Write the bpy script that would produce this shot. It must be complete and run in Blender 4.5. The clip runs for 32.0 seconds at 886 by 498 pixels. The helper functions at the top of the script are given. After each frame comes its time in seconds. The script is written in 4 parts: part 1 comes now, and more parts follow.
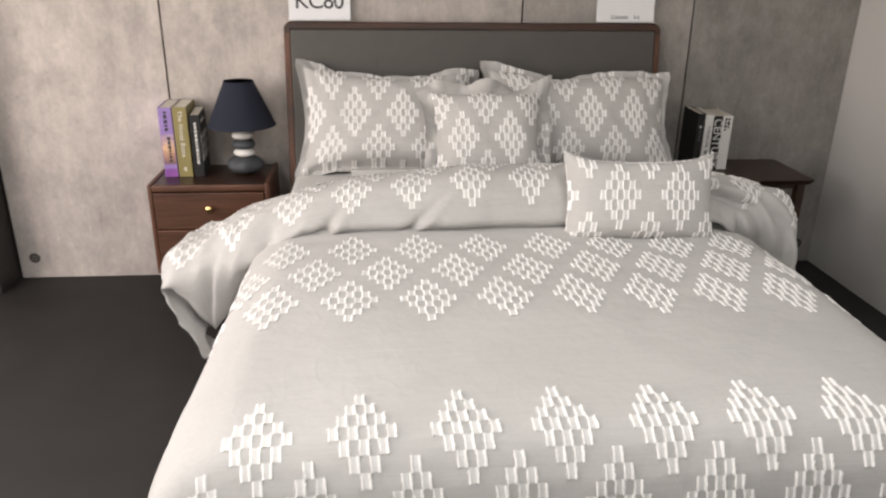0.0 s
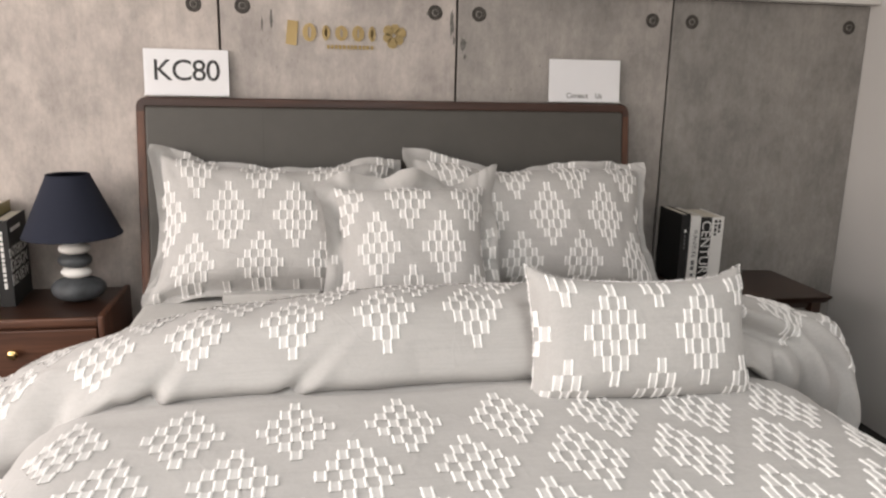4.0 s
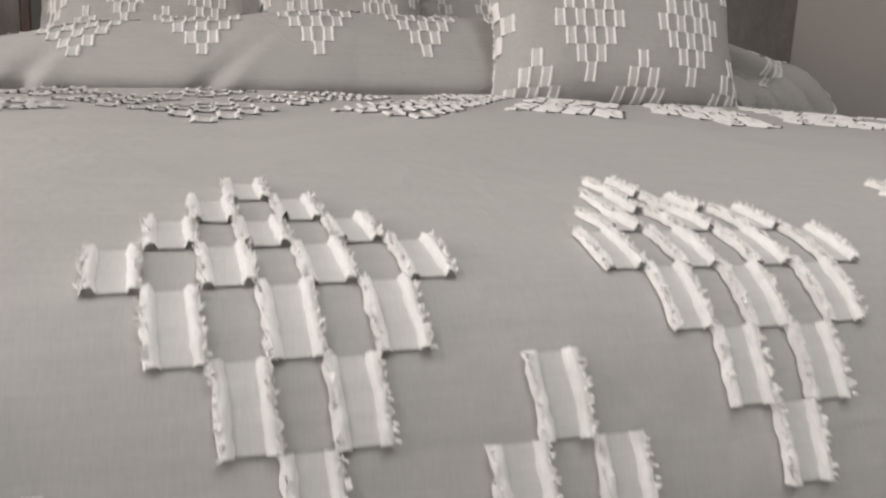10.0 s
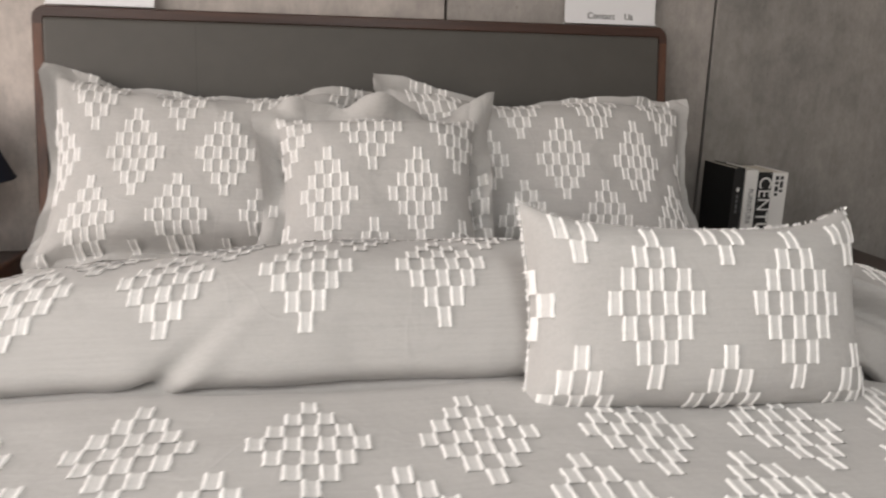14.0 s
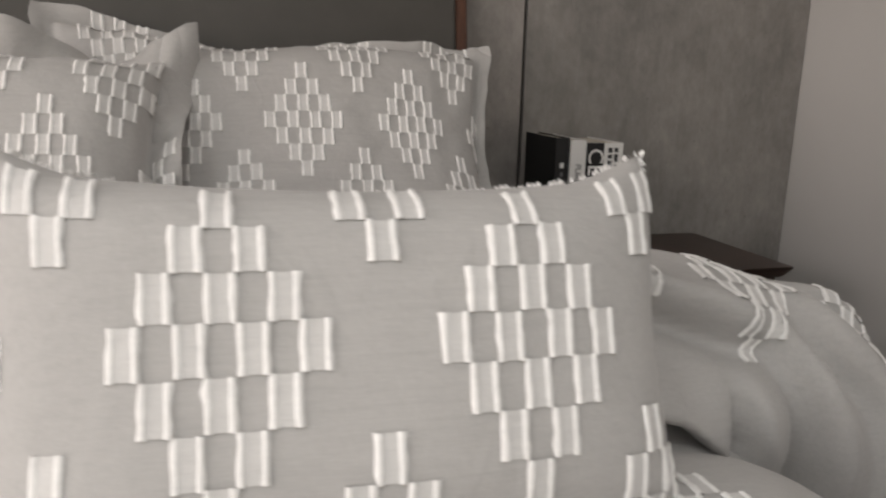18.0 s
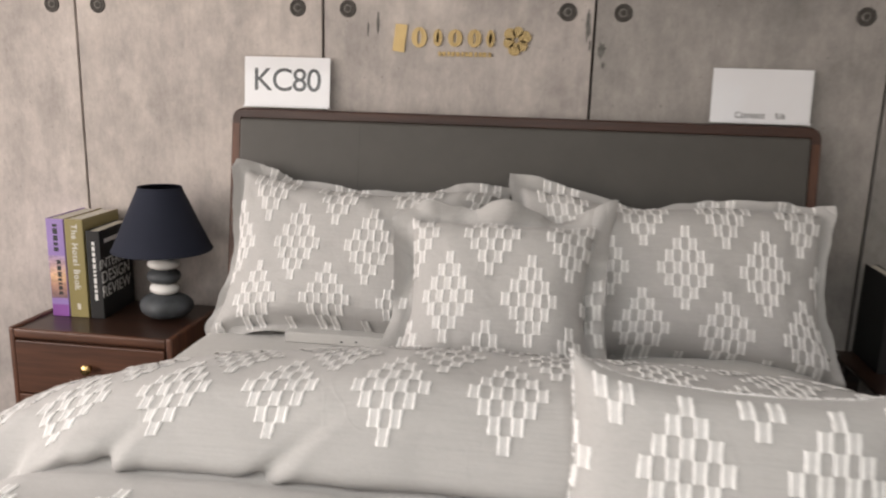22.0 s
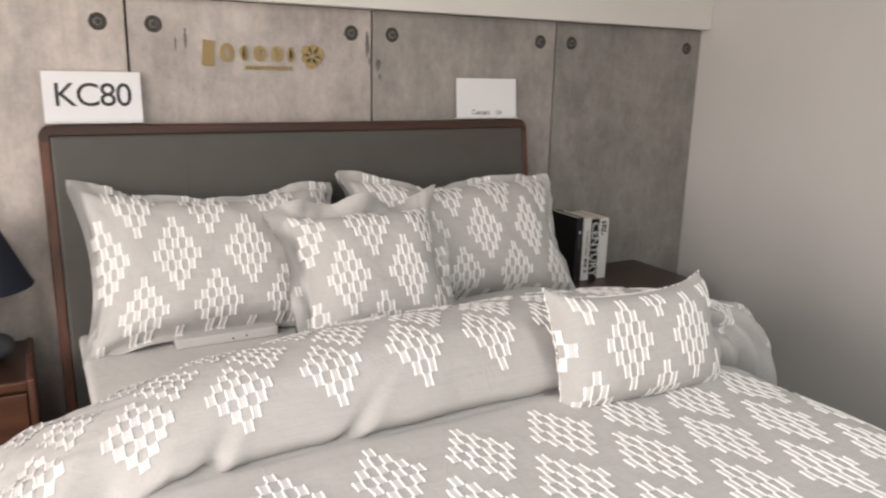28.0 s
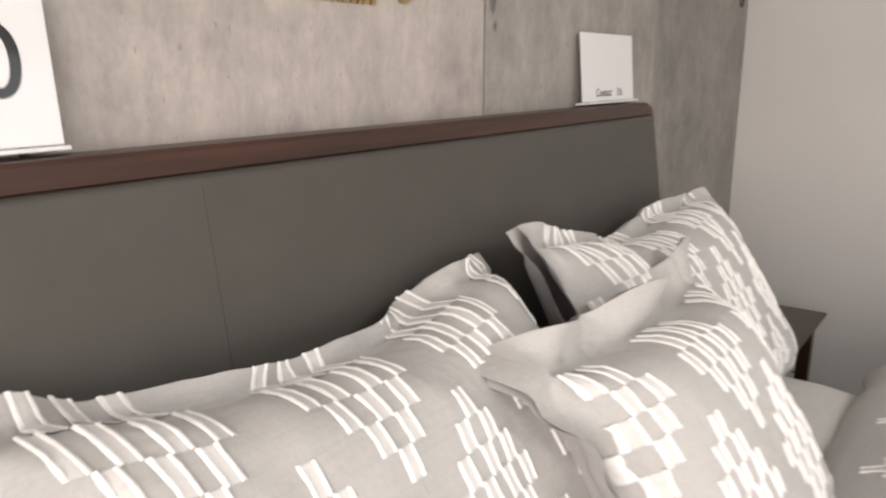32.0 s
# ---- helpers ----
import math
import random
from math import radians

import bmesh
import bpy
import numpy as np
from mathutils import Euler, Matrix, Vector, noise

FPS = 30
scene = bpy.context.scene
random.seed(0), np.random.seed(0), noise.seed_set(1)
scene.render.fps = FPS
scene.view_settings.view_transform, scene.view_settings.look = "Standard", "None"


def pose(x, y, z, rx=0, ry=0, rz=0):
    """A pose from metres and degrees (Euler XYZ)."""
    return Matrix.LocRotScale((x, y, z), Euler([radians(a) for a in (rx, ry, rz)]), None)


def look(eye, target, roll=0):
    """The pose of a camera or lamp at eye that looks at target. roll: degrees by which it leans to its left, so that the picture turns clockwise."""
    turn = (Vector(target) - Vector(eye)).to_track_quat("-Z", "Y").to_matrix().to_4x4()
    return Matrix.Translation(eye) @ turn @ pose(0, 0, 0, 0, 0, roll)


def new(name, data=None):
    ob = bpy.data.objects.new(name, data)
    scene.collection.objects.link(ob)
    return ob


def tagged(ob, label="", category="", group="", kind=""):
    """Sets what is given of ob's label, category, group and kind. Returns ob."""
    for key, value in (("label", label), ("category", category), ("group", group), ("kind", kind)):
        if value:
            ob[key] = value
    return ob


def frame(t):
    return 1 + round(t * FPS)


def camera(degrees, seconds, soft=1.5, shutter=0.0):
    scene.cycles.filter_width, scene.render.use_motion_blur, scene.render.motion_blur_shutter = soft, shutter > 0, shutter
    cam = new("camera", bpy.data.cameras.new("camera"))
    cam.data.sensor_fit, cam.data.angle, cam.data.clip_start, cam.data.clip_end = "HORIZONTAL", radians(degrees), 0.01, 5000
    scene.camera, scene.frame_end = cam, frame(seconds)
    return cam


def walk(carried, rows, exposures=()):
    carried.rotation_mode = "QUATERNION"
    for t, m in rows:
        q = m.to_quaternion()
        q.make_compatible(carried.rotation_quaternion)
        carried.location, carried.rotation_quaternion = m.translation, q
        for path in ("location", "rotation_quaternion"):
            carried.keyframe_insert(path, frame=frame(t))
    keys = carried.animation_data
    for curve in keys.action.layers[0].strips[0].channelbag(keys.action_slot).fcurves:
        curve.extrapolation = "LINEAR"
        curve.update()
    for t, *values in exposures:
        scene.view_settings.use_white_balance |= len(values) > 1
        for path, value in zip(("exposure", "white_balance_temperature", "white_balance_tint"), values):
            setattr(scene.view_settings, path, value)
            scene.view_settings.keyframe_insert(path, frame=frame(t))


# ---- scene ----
cam = camera(61.4, 32.0, 2.2, 0.5)
PATH = [
    (0, (-0.75, -3.928, 1.637), (-0.58, -2.074, 0.906), 0.8),
    (0.5, (-0.705, -3.794, 1.664), (-0.483, -1.95, 0.924), 1.0),
    (1, (-0.651, -3.674, 1.691), (-0.412, -1.83, 0.953), 1.5),
    (1.5, (-0.707, -3.586, 1.651), (-0.433, -1.686, 1.093), 1.0),
    (2, (-0.717, -3.459, 1.623), (-0.435, -1.532, 1.169), -0.1),
    (2.5, (-0.681, -3.361, 1.602), (-0.347, -1.44, 1.157), 0.1),
    (4.5, (-0.557, -2.941, 1.288), (-0.225, -1.021, 0.841), 1.6),
    (5, (-0.551, -2.948, 1.12), (-0.25, -1.02, 0.681), 1.5),
    (5.5, (-0.577, -2.984, 0.952), (-0.278, -1.052, 0.531), 1.7),
    (6, (-0.566, -2.975, 0.824), (-0.265, -1.043, 0.401), 1.8),
    (6.5, (-0.564, -2.957, 0.705), (-0.262, -1.027, 0.275), 1.8),
    (7, (-0.552, -2.954, 0.662), (-0.233, -1.03, 0.222), 1.8),
    (7.5, (-0.529, -2.964, 0.635), (-0.189, -1.044, 0.193), 1.8),
    (8, (-0.471, -2.958, 0.632), (-0.073, -1.048, 0.191), 1.8),
    (8.5, (-0.431, -2.955, 0.633), (0.053, -1.066, 0.189), 1.7),
    (9, (-0.455, -2.929, 0.669), (0.092, -1.058, 0.223), 1.7),
    (9.5, (-0.524, -2.887, 0.694), (0.042, -1.021, 0.25), 1.8),
    (10, (-0.579, -2.842, 0.724), (-0.037, -0.968, 0.283), 1.8),
    (10.5, (-0.575, -2.812, 0.803), (-0.068, -0.928, 0.365), 1.7),
    (11, (-0.591, -2.786, 0.954), (-0.129, -0.906, 0.45), 2.1),
    (11.5, (-0.538, -2.763, 1.006), (-0.196, -0.846, 0.551), 1.5),
    (12, (-0.504, -2.763, 1.094), (-0.196, -0.839, 0.64), 1.6),
    (12.5, (-0.484, -2.77, 1.157), (-0.191, -0.845, 0.702), 1.6),
    (13, (-0.483, -2.662, 1.227), (-0.201, -0.737, 0.765), 1.7),
    (13.5, (-0.461, -2.523, 1.212), (-0.18, -0.598, 0.745), 1.7),
    (14, (-0.353, -2.428, 1.174), (-0.065, -0.504, 0.71), 1.5),
    (14.5, (-0.228, -2.346, 1.204), (0.063, -0.423, 0.739), 1.6),
    (15, (-0.136, -2.255, 1.176), (0.151, -0.333, 0.705), 1.5),
    (15.5, (-0.001, -2.174, 1.054), (0.347, -0.255, 0.612), 1.1),
    (17.5, (0.173, -1.95, 1.015), (0.725, -0.08, 0.569), 1.5),
    (18, (0.12, -1.929, 1.03), (0.67, -0.057, 0.588), 1.5),
    (18.5, (-0.007, -1.916, 1.06), (0.512, -0.035, 0.62), 1.6),
    (19, (-0.136, -1.922, 1.083), (0.276, -0.013, 0.652), 1.7),
    (19.5, (-0.246, -1.942, 1.116), (-0.015, -0.003, 0.684), 1.7),
    (20, (-0.345, -1.98, 1.127), (-0.284, -0.025, 0.708), 1.4),
    (20.5, (-0.416, -2.036, 1.151), (-0.499, -0.084, 0.724), 1.8),
    (21, (-0.372, -2.156, 1.231), (-0.561, -0.21, 0.809), 1.7),
    (21.5, (-0.276, -2.34, 1.377), (-0.517, -0.401, 0.949), 1.6),
    (22, (-0.126, -2.533, 1.419), (-0.389, -0.597, 0.993), 1.7),
    (22.5, (0.001, -2.7, 1.45), (-0.241, -0.76, 1.029), 1.6),
    (23, (-0.017, -2.763, 1.493), (0.234, -0.826, 1.06), 1.6),
    (23.5, (-0.188, -2.793, 1.493), (0.321, -0.908, 1.06), 1.4),
    (24, (-0.376, -2.863, 1.508), (0.183, -0.994, 1.068), 1.5),
    (24.5, (-0.491, -2.896, 1.529), (0.074, -1.029, 1.085), 1.3),
    (25, (-0.606, -2.915, 1.549), (-0.13, -1.025, 1.102), 1.4),
    (25.5, (-0.698, -2.989, 1.563), (-0.43, -1.057, 1.12), 1.5),
    (27.5, (-1.047, -2.9, 1.61), (-0.35, -1.088, 1.129), 1.6),
    (28, (-1.218, -2.817, 1.539), (-0.276, -1.117, 1.068), 1.4),
    (28.5, (-1.295, -2.613, 1.576), (-0.191, -1.027, 1.062), 1.8),
    (29, (-1.345, -2.357, 1.579), (-0.119, -0.862, 1.068), 1.8),
    (29.5, (-1.419, -2.121, 1.586), (-0.099, -0.706, 1.081), 1.7),
    (30, (-1.442, -1.871, 1.56), (0.004, -0.58, 1.067), 1.6),
    (30.5, (-1.375, -1.605, 1.624), (0.146, -0.416, 1.102), 1.8),
    (31, (-1.376, -1.359, 1.565), (0.167, -0.184, 1.073), 1.3),
    (31.5, (-1.378, -1.083, 1.498), (0.181, 0.072, 1.014), 0.4),
    (32, (-1.278, -0.849, 1.418), (0.28, 0.313, 0.946), -0.0),
]
EXPOSURES = [(0.0, -0.03), (1.0, -0.04), (2.0, 0.19), (5.0, -0.24), (6.0, -0.64), (7.0, -0.72), (8.5, -0.86), (10.0, -0.76), (11.0, -0.56), (12.0, -0.25), (13.0, -0.1), (14.0, -0.13), (15.0, -0.24), (18.0, -0.28), (19.0, -0.31), (20.0, -0.06), (21.5, -0.14), (23.0, 0.04), (25.0, 0.06), (28.0, 0.05), (29.0, -0.21), (30.0, -0.18), (31.0, 0.19), (32.0, 0.35)]
walk(cam, [(t, look(eye, target, roll)) for t, eye, target, roll in PATH], EXPOSURES)

# ---- light ----
world = bpy.data.worlds.new("sky")
scene.world = world
world.use_nodes = True
wn = world.node_tree.nodes
sky = wn.new("ShaderNodeTexSky")
sky.sky_type = 'NISHITA'
sky.sun_disc = False
sky.sun_elevation, sky.sun_rotation = radians(35), radians(200)
world.node_tree.links.new(sky.outputs[0], wn["Background"].inputs[0])
wn["Background"].inputs[1].default_value = 0.08


def window_light(name, place, turn, width, height, power, colour):
    data = bpy.data.lights.new(name, 'AREA')
    data.shape, data.size, data.size_y = 'RECTANGLE', width, height
    data.energy, data.color = power, colour
    ob = new(name, data)
    ob.matrix_world = Matrix.Translation(place) @ Euler([radians(a) for a in turn]).to_matrix().to_4x4()
    return ob


ROOM_W, ROOM_E, ROOM_S, ROOM_H = -3.6, 1.805, -5.2, 2.8
# (x0, x1, z0, z1) of the openings in the wall behind the camera, (y0, y1, z0, z1) of the one to the west
SOUTH_WINDOWS = [(-3.45, -2.2, 0.35, 2.45), (-2.05, -0.65, 0.35, 1.7), (1.0, 1.75, 0.35, 2.45)]
WEST_WINDOW = (-3.7, -1.0, 0.5, 2.45)
for (x0, x1, z0, z1), power in zip(SOUTH_WINDOWS, (18, 6, 3)):
    window_light("window_light", ((x0 + x1) / 2, ROOM_S - 0.02, (z0 + z1) / 2), (90, 0, 0), x1 - x0, z1 - z0, power, (1.0, 0.965, 0.93))
y0, y1, z0, z1 = WEST_WINDOW
window_light("window_light", (ROOM_W - 0.02, (y0 + y1) / 2, (z0 + z1) / 2), (90, 0, -90), y1 - y0, z1 - z0, 114, (1.0, 0.885, 0.825))
for x in (-1.9, -0.1):
    window_light("ceiling_light_glow", (x, -3.1, ROOM_H - 0.035), (0, 0, 0), 0.58, 1.18, 28, (0.985, 0.98, 0.95))

# ---- materials ----


def material(name, rough=0.6, metal=0.0):
    m = bpy.data.materials.new(name)
    m.use_nodes = True
    b = m.node_tree.nodes["Principled BSDF"]
    b.inputs["Roughness"].default_value, b.inputs["Metallic"].default_value = rough, metal
    return m, m.node_tree, b


def node(tree, kind, **values):
    n = tree.nodes.new(kind)
    for key, value in values.items():
        n.inputs[key.replace("_", " ")].default_value = value
    return n


def coords(tree, scale=(1, 1, 1), rotation=(0, 0, 0), space="Object"):
    tc, mp = tree.nodes.new("ShaderNodeTexCoord"), tree.nodes.new("ShaderNodeMapping")
    mp.inputs["Scale"].default_value, mp.inputs["Rotation"].default_value = scale, rotation
    tree.links.new(tc.outputs[space], mp.inputs[0])
    return mp.outputs[0]


def noise_tex(tree, vector, scale, detail=4.0, rough=0.55):
    n = node(tree, "ShaderNodeTexNoise", Scale=scale, Detail=detail, Roughness=rough)
    tree.links.new(vector, n.inputs["Vector"])
    return n.outputs["Fac"]


def ramp(tree, fac, stops):
    r = tree.nodes.new("ShaderNodeValToRGB")
    els = r.color_ramp.elements
    while len(els) < len(stops):
        els.new(0.5)
    for e, (p, c) in zip(els, stops):
        e.position, e.color = p, (*c, 1)
    tree.links.new(fac, r.inputs[0])
    return r.outputs[0]


def mix(tree, fac, a, b, mode='MIX'):
    n = tree.nodes.new("ShaderNodeMix")
    n.data_type, n.blend_type = 'RGBA', mode
    for value, socket in ((fac, n.inputs[0]), (a, n.inputs[6]), (b, n.inputs[7])):
        if isinstance(value, (int, float)):
            socket.default_value = value
        elif isinstance(value, tuple):
            socket.default_value = (*value, 1)
        else:
            tree.links.new(value, socket)
    return n.outputs[2]


def bump(tree, b, height, strength, distance):
    n = node(tree, "ShaderNodeBump", Strength=strength, Distance=distance)
    tree.links.new(height, n.inputs["Height"])
    tree.links.new(n.outputs[0], b.inputs["Normal"])


def plain(name, colour, rough=0.6, metal=0.0, vary=0.12, scale=8.0, bump_d=0.0006, bump_scale=180.0):
    m, tree, b = material(name, rough, metal)
    v = coords(tree)
    f = noise_tex(tree, v, scale, 5)
    dark = tuple(c * (1 - vary) for c in colour)
    light = tuple(min(1, c * (1 + vary)) for c in colour)
    tree.links.new(ramp(tree, f, ((0.3, dark), (0.7, light))), b.inputs["Base Color"])
    if bump_d:
        bump(tree, b, noise_tex(tree, v, bump_scale, 3), 0.5, bump_d)
    return m


def fabric(name, colour, weave=0.0004, crumpled=0.009):
    m, tree, b = material(name, 0.92)
    v = coords(tree)
    slow = noise_tex(tree, v, 3.0, 4)
    threads = noise_tex(tree, coords(tree, (900, 120, 120)), 1.0, 2)
    cross = noise_tex(tree, coords(tree, (90, 700, 700)), 1.0, 2)
    c = ramp(tree, slow, ((0.3, tuple(k * 0.95 for k in colour)), (0.7, tuple(k * 1.04 for k in colour))))
    both = mix(tree, 0.5, threads, cross)
    c = mix(tree, 0.55, c, mix(tree, 1.0, c, ramp(tree, both, ((0.3, (0.86, 0.86, 0.86)), (0.7, (1.1, 1.1, 1.1)))), 'MULTIPLY'))
    slub = noise_tex(tree, coords(tree, (7, 190, 190)), 1.0, 4, 0.6)
    c = mix(tree, 0.5, c, mix(tree, 1.0, c, ramp(tree, slub, ((0.32, (0.90, 0.90, 0.905)), (0.5, (1, 1, 1)), (0.7, (1.06, 1.06, 1.06)))), 'MULTIPLY'))
    tree.links.new(c, b.inputs["Base Color"])
    b.inputs["Sheen Weight"].default_value = 0.15
    bump(tree, b, both, 0.35, weave)
    # soft crumple and thin press creases under the weave
    crumple = noise_tex(tree, v, 16.0, 5, 0.55)
    line = node(tree, "ShaderNodeTexNoise", Scale=4.5, Detail=3.0, Roughness=0.5, Distortion=0.7)
    tree.links.new(v, line.inputs["Vector"])
    crease = ramp(tree, line.outputs["Fac"], ((0.47, (0, 0, 0)), (0.495, (1, 1, 1)), (0.52, (0, 0, 0))))
    under = node(tree, "ShaderNodeBump", Strength=0.4, Distance=crumpled)
    tree.links.new(mix(tree, 0.10, crumple, crease), under.inputs["Height"])
    weave_bump = b.inputs["Normal"].links[0].from_node
    tree.links.new(under.outputs[0], weave_bump.inputs["Normal"])
    return m


def wood(name, dark, light, rough=0.35, axis=0):
    m, tree, b = material(name, rough)
    s = [26, 26, 26]
    s[axis] = 1.6
    v = coords(tree, tuple(s))
    grain = noise_tex(tree, v, 1.0, 6, 0.62)
    s2 = [160, 160, 160]
    s2[axis] = 5
    fine = noise_tex(tree, coords(tree, tuple(s2)), 1.0, 3)
    c = ramp(tree, grain, ((0.28, dark), (0.5, tuple((p + q) / 2 for p, q in zip(dark, light))), (0.74, light)))
    c = mix(tree, 0.5, c, mix(tree, 1.0, c, ramp(tree, fine, ((0.35, (0.6, 0.6, 0.6)), (0.6, (1.1, 1.1, 1.1)))), 'MULTIPLY'))
    tree.links.new(c, b.inputs["Base Color"])
    bump(tree, b, fine, 0.25, 0.0006)
    return m


def concrete(name):
    m, tree, b = material(name, 0.8)
    info = tree.nodes.new("ShaderNodeObjectInfo")
    tc = tree.nodes.new("ShaderNodeTexCoord")
    add = tree.nodes.new("ShaderNodeVectorMath")
    scl = node(tree, "ShaderNodeMath")
    scl.operation, scl.inputs[1].default_value = 'MULTIPLY', 37.0
    tree.links.new(info.outputs["Random"], scl.inputs[0])
    tree.links.new(tc.outputs["Object"], add.inputs[0])
    tree.links.new(scl.outputs[0], add.inputs[1])

    def at(scale):
        mp = tree.nodes.new("ShaderNodeMapping")
        mp.inputs["Scale"].default_value = scale
        tree.links.new(add.outputs[0], mp.inputs[0])
        return mp.outputs[0]
    cloud = noise_tex(tree, at((1, 1, 0.75)), 3.2, 9, 0.68)
    mottle = noise_tex(tree, at((1, 1, 0.8)), 15.0, 9, 0.74)
    streak = noise_tex(tree, at((26, 26, 3.0)), 1.0, 6, 0.68)
    trowel = noise_tex(tree, at((1, 1, 0.45)), 70.0, 5, 0.7)
    spots = noise_tex(tree, at((1, 1, 1)), 30.0, 3, 0.5)
    c = ramp(tree, cloud, ((0.32, (0.265, 0.255, 0.248)), (0.5, (0.365, 0.348, 0.336)), (0.66, (0.46, 0.437, 0.42))))
    c = mix(tree, 0.55, c, mix(tree, 1.0, c, ramp(tree, mottle, ((0.33, (0.80, 0.80, 0.80)), (0.5, (1, 1, 1)), (0.66, (1.17, 1.16, 1.15)))), 'MULTIPLY'))
    c = mix(tree, 0.7, c, mix(tree, 1.0, c, ramp(tree, streak, ((0.30, (0.88, 0.88, 0.88)), (0.52, (1, 1, 1)), (0.72, (1.09, 1.08, 1.07)))), 'MULTIPLY'))
    c = mix(tree, 0.45, c, mix(tree, 1.0, c, ramp(tree, trowel, ((0.34, (0.82, 0.82, 0.82)), (0.64, (1.1, 1.1, 1.09)))), 'MULTIPLY'))
    c = mix(tree, ramp(tree, spots, ((0.72, (0, 0, 0)), (0.8, (0.55, 0.55, 0.55)))), c, (0.2, 0.19, 0.18))
    runs = noise_tex(tree, at((16, 16, 0.9)), 1.0, 5, 0.6)
    c = mix(tree, ramp(tree, runs, ((0.64, (0, 0, 0)), (0.74, (0.4, 0.4, 0.4)))), c, (0.25, 0.24, 0.225))
    pale = noise_tex(tree, at((1.6, 1.6, 1.1)), 4.0, 6, 0.7)
    c = mix(tree, ramp(tree, pale, ((0.55, (0, 0, 0)), (0.72, (0.4, 0.4, 0.4)))), c, (0.53, 0.505, 0.485))
    nicks = noise_tex(tree, at((130, 130, 60)), 1.0, 2, 0.5)
    c = mix(tree, ramp(tree, nicks, ((0.70, (0, 0, 0)), (0.76, (0.6, 0.6, 0.6)))), c, (0.16, 0.15, 0.14))
    # per-panel tint, which also carries the fall-off of light to the east
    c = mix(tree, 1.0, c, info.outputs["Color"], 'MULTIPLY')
    tree.links.new(c, b.inputs["Base Color"])
    bump(tree, b, mix(tree, 0.5, trowel, spots), 0.3, 0.0015)
    return m


M_FABRIC = fabric("grey_cotton", (0.478, 0.467, 0.455))
M_TUFT = fabric("white_tuft_yarn", (0.92, 0.908, 0.892), 0.0009, 0.001)
M_PAD = fabric("white_woven_thread", (0.67, 0.659, 0.646), 0.0006, 0.001)
M_SHEET = fabric("white_sheet", (0.53, 0.52, 0.50))
M_CONCRETE = concrete("concrete_panel")
M_JOINT = plain("dark_joint", (0.05, 0.042, 0.036), 0.9)
M_PLUG = plain("plug_concrete", (0.062, 0.056, 0.050), 0.85, vary=0.3, scale=60)
M_CORE = plain("plug_core_cement", (0.19, 0.18, 0.165), 0.9, vary=0.4, scale=120)
M_STAIN = plain("dark_stain", (0.15, 0.145, 0.135), 0.9, vary=0.3, scale=40)
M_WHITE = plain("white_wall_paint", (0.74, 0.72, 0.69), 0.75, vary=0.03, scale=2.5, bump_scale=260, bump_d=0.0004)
# white east wall, its shade put into a darker base colour
M_SIDE = plain("shaded_white_wall_paint", (0.565, 0.549, 0.531), 0.75, vary=0.03, scale=1.6, bump_scale=260, bump_d=0.0004)
M_CEIL = plain("ceiling_paint", (0.55, 0.54, 0.53), 0.85, vary=0.03)
M_BACK = plain("grey_room_paint", (0.34, 0.33, 0.32), 0.8, vary=0.04, scale=2.0)
M_FLOOR = plain("dark_floor", (0.015, 0.0132, 0.012), 0.72, vary=0.2, scale=5, bump_d=0.0005, bump_scale=90)
M_DARK = plain("dark_partition", (0.02, 0.018, 0.017), 0.5, vary=0.25)
M_WALNUT = wood("walnut", (0.036, 0.014, 0.008), (0.135, 0.056, 0.030), 0.42)
M_WALNUT_V = wood("walnut_upright", (0.042, 0.017, 0.010), (0.150, 0.062, 0.034), 0.42, 2)
M_RAIL = wood("dark_walnut_rail", (0.024, 0.010, 0.007), (0.072, 0.030, 0.018), 0.38)
M_ESPRESSO = wood("dark_walnut_top", (0.020, 0.010, 0.007), (0.055, 0.026, 0.016), 0.3)
M_LEATHER = plain("taupe_leather", (0.071, 0.066, 0.059), 0.55, vary=0.06, scale=14, bump_d=0.0005, bump_scale=420)
M_SEAM = plain("dark_taupe_thread", (0.050, 0.046, 0.041), 0.8, vary=0.1)
M_BRASS = plain("brass", (0.75, 0.52, 0.22), 0.25, 1.0, vary=0.06)
M_GOLD = plain("gold_letter", (0.50, 0.375, 0.19), 0.32, 1.0, vary=0.08)
M_SHADE = fabric("navy_shade", (0.011, 0.014, 0.028), 0.0006, 0.0005)
M_SHADE.node_tree.nodes["Principled BSDF"].inputs["Sheen Weight"].default_value = 0.0
M_LINER = fabric("pale_shade_liner", (0.35, 0.36, 0.40))
M_STONE_D = plain("dark_pebble", (0.055, 0.060, 0.066), 0.6, vary=0.35, scale=26)
M_STONE_W = plain("white_pebble", (0.74, 0.72, 0.69), 0.5, vary=0.06, scale=20)
M_CARD = plain("white_card", (0.80, 0.80, 0.82), 0.35, vary=0.02)
M_CARD.node_tree.nodes["Principled BSDF"].inputs["Coat Weight"].default_value = 1.0
M_CARD.node_tree.nodes["Principled BSDF"].inputs["Coat Roughness"].default_value = 0.03
M_INK = plain("black_ink", (0.02, 0.02, 0.022), 0.5, vary=0.05, bump_d=0)
M_INK.node_tree.nodes["Principled BSDF"].inputs["Coat Weight"].default_value = 1.0
M_INK.node_tree.nodes["Principled BSDF"].inputs["Coat Roughness"].default_value = 0.03
M_GREY_INK = plain("grey_ink", (0.12, 0.12, 0.125), 0.5, vary=0.05, bump_d=0)
M_PAPER = plain("book_pages", (0.62, 0.58, 0.50), 0.9, vary=0.1, scale=90)
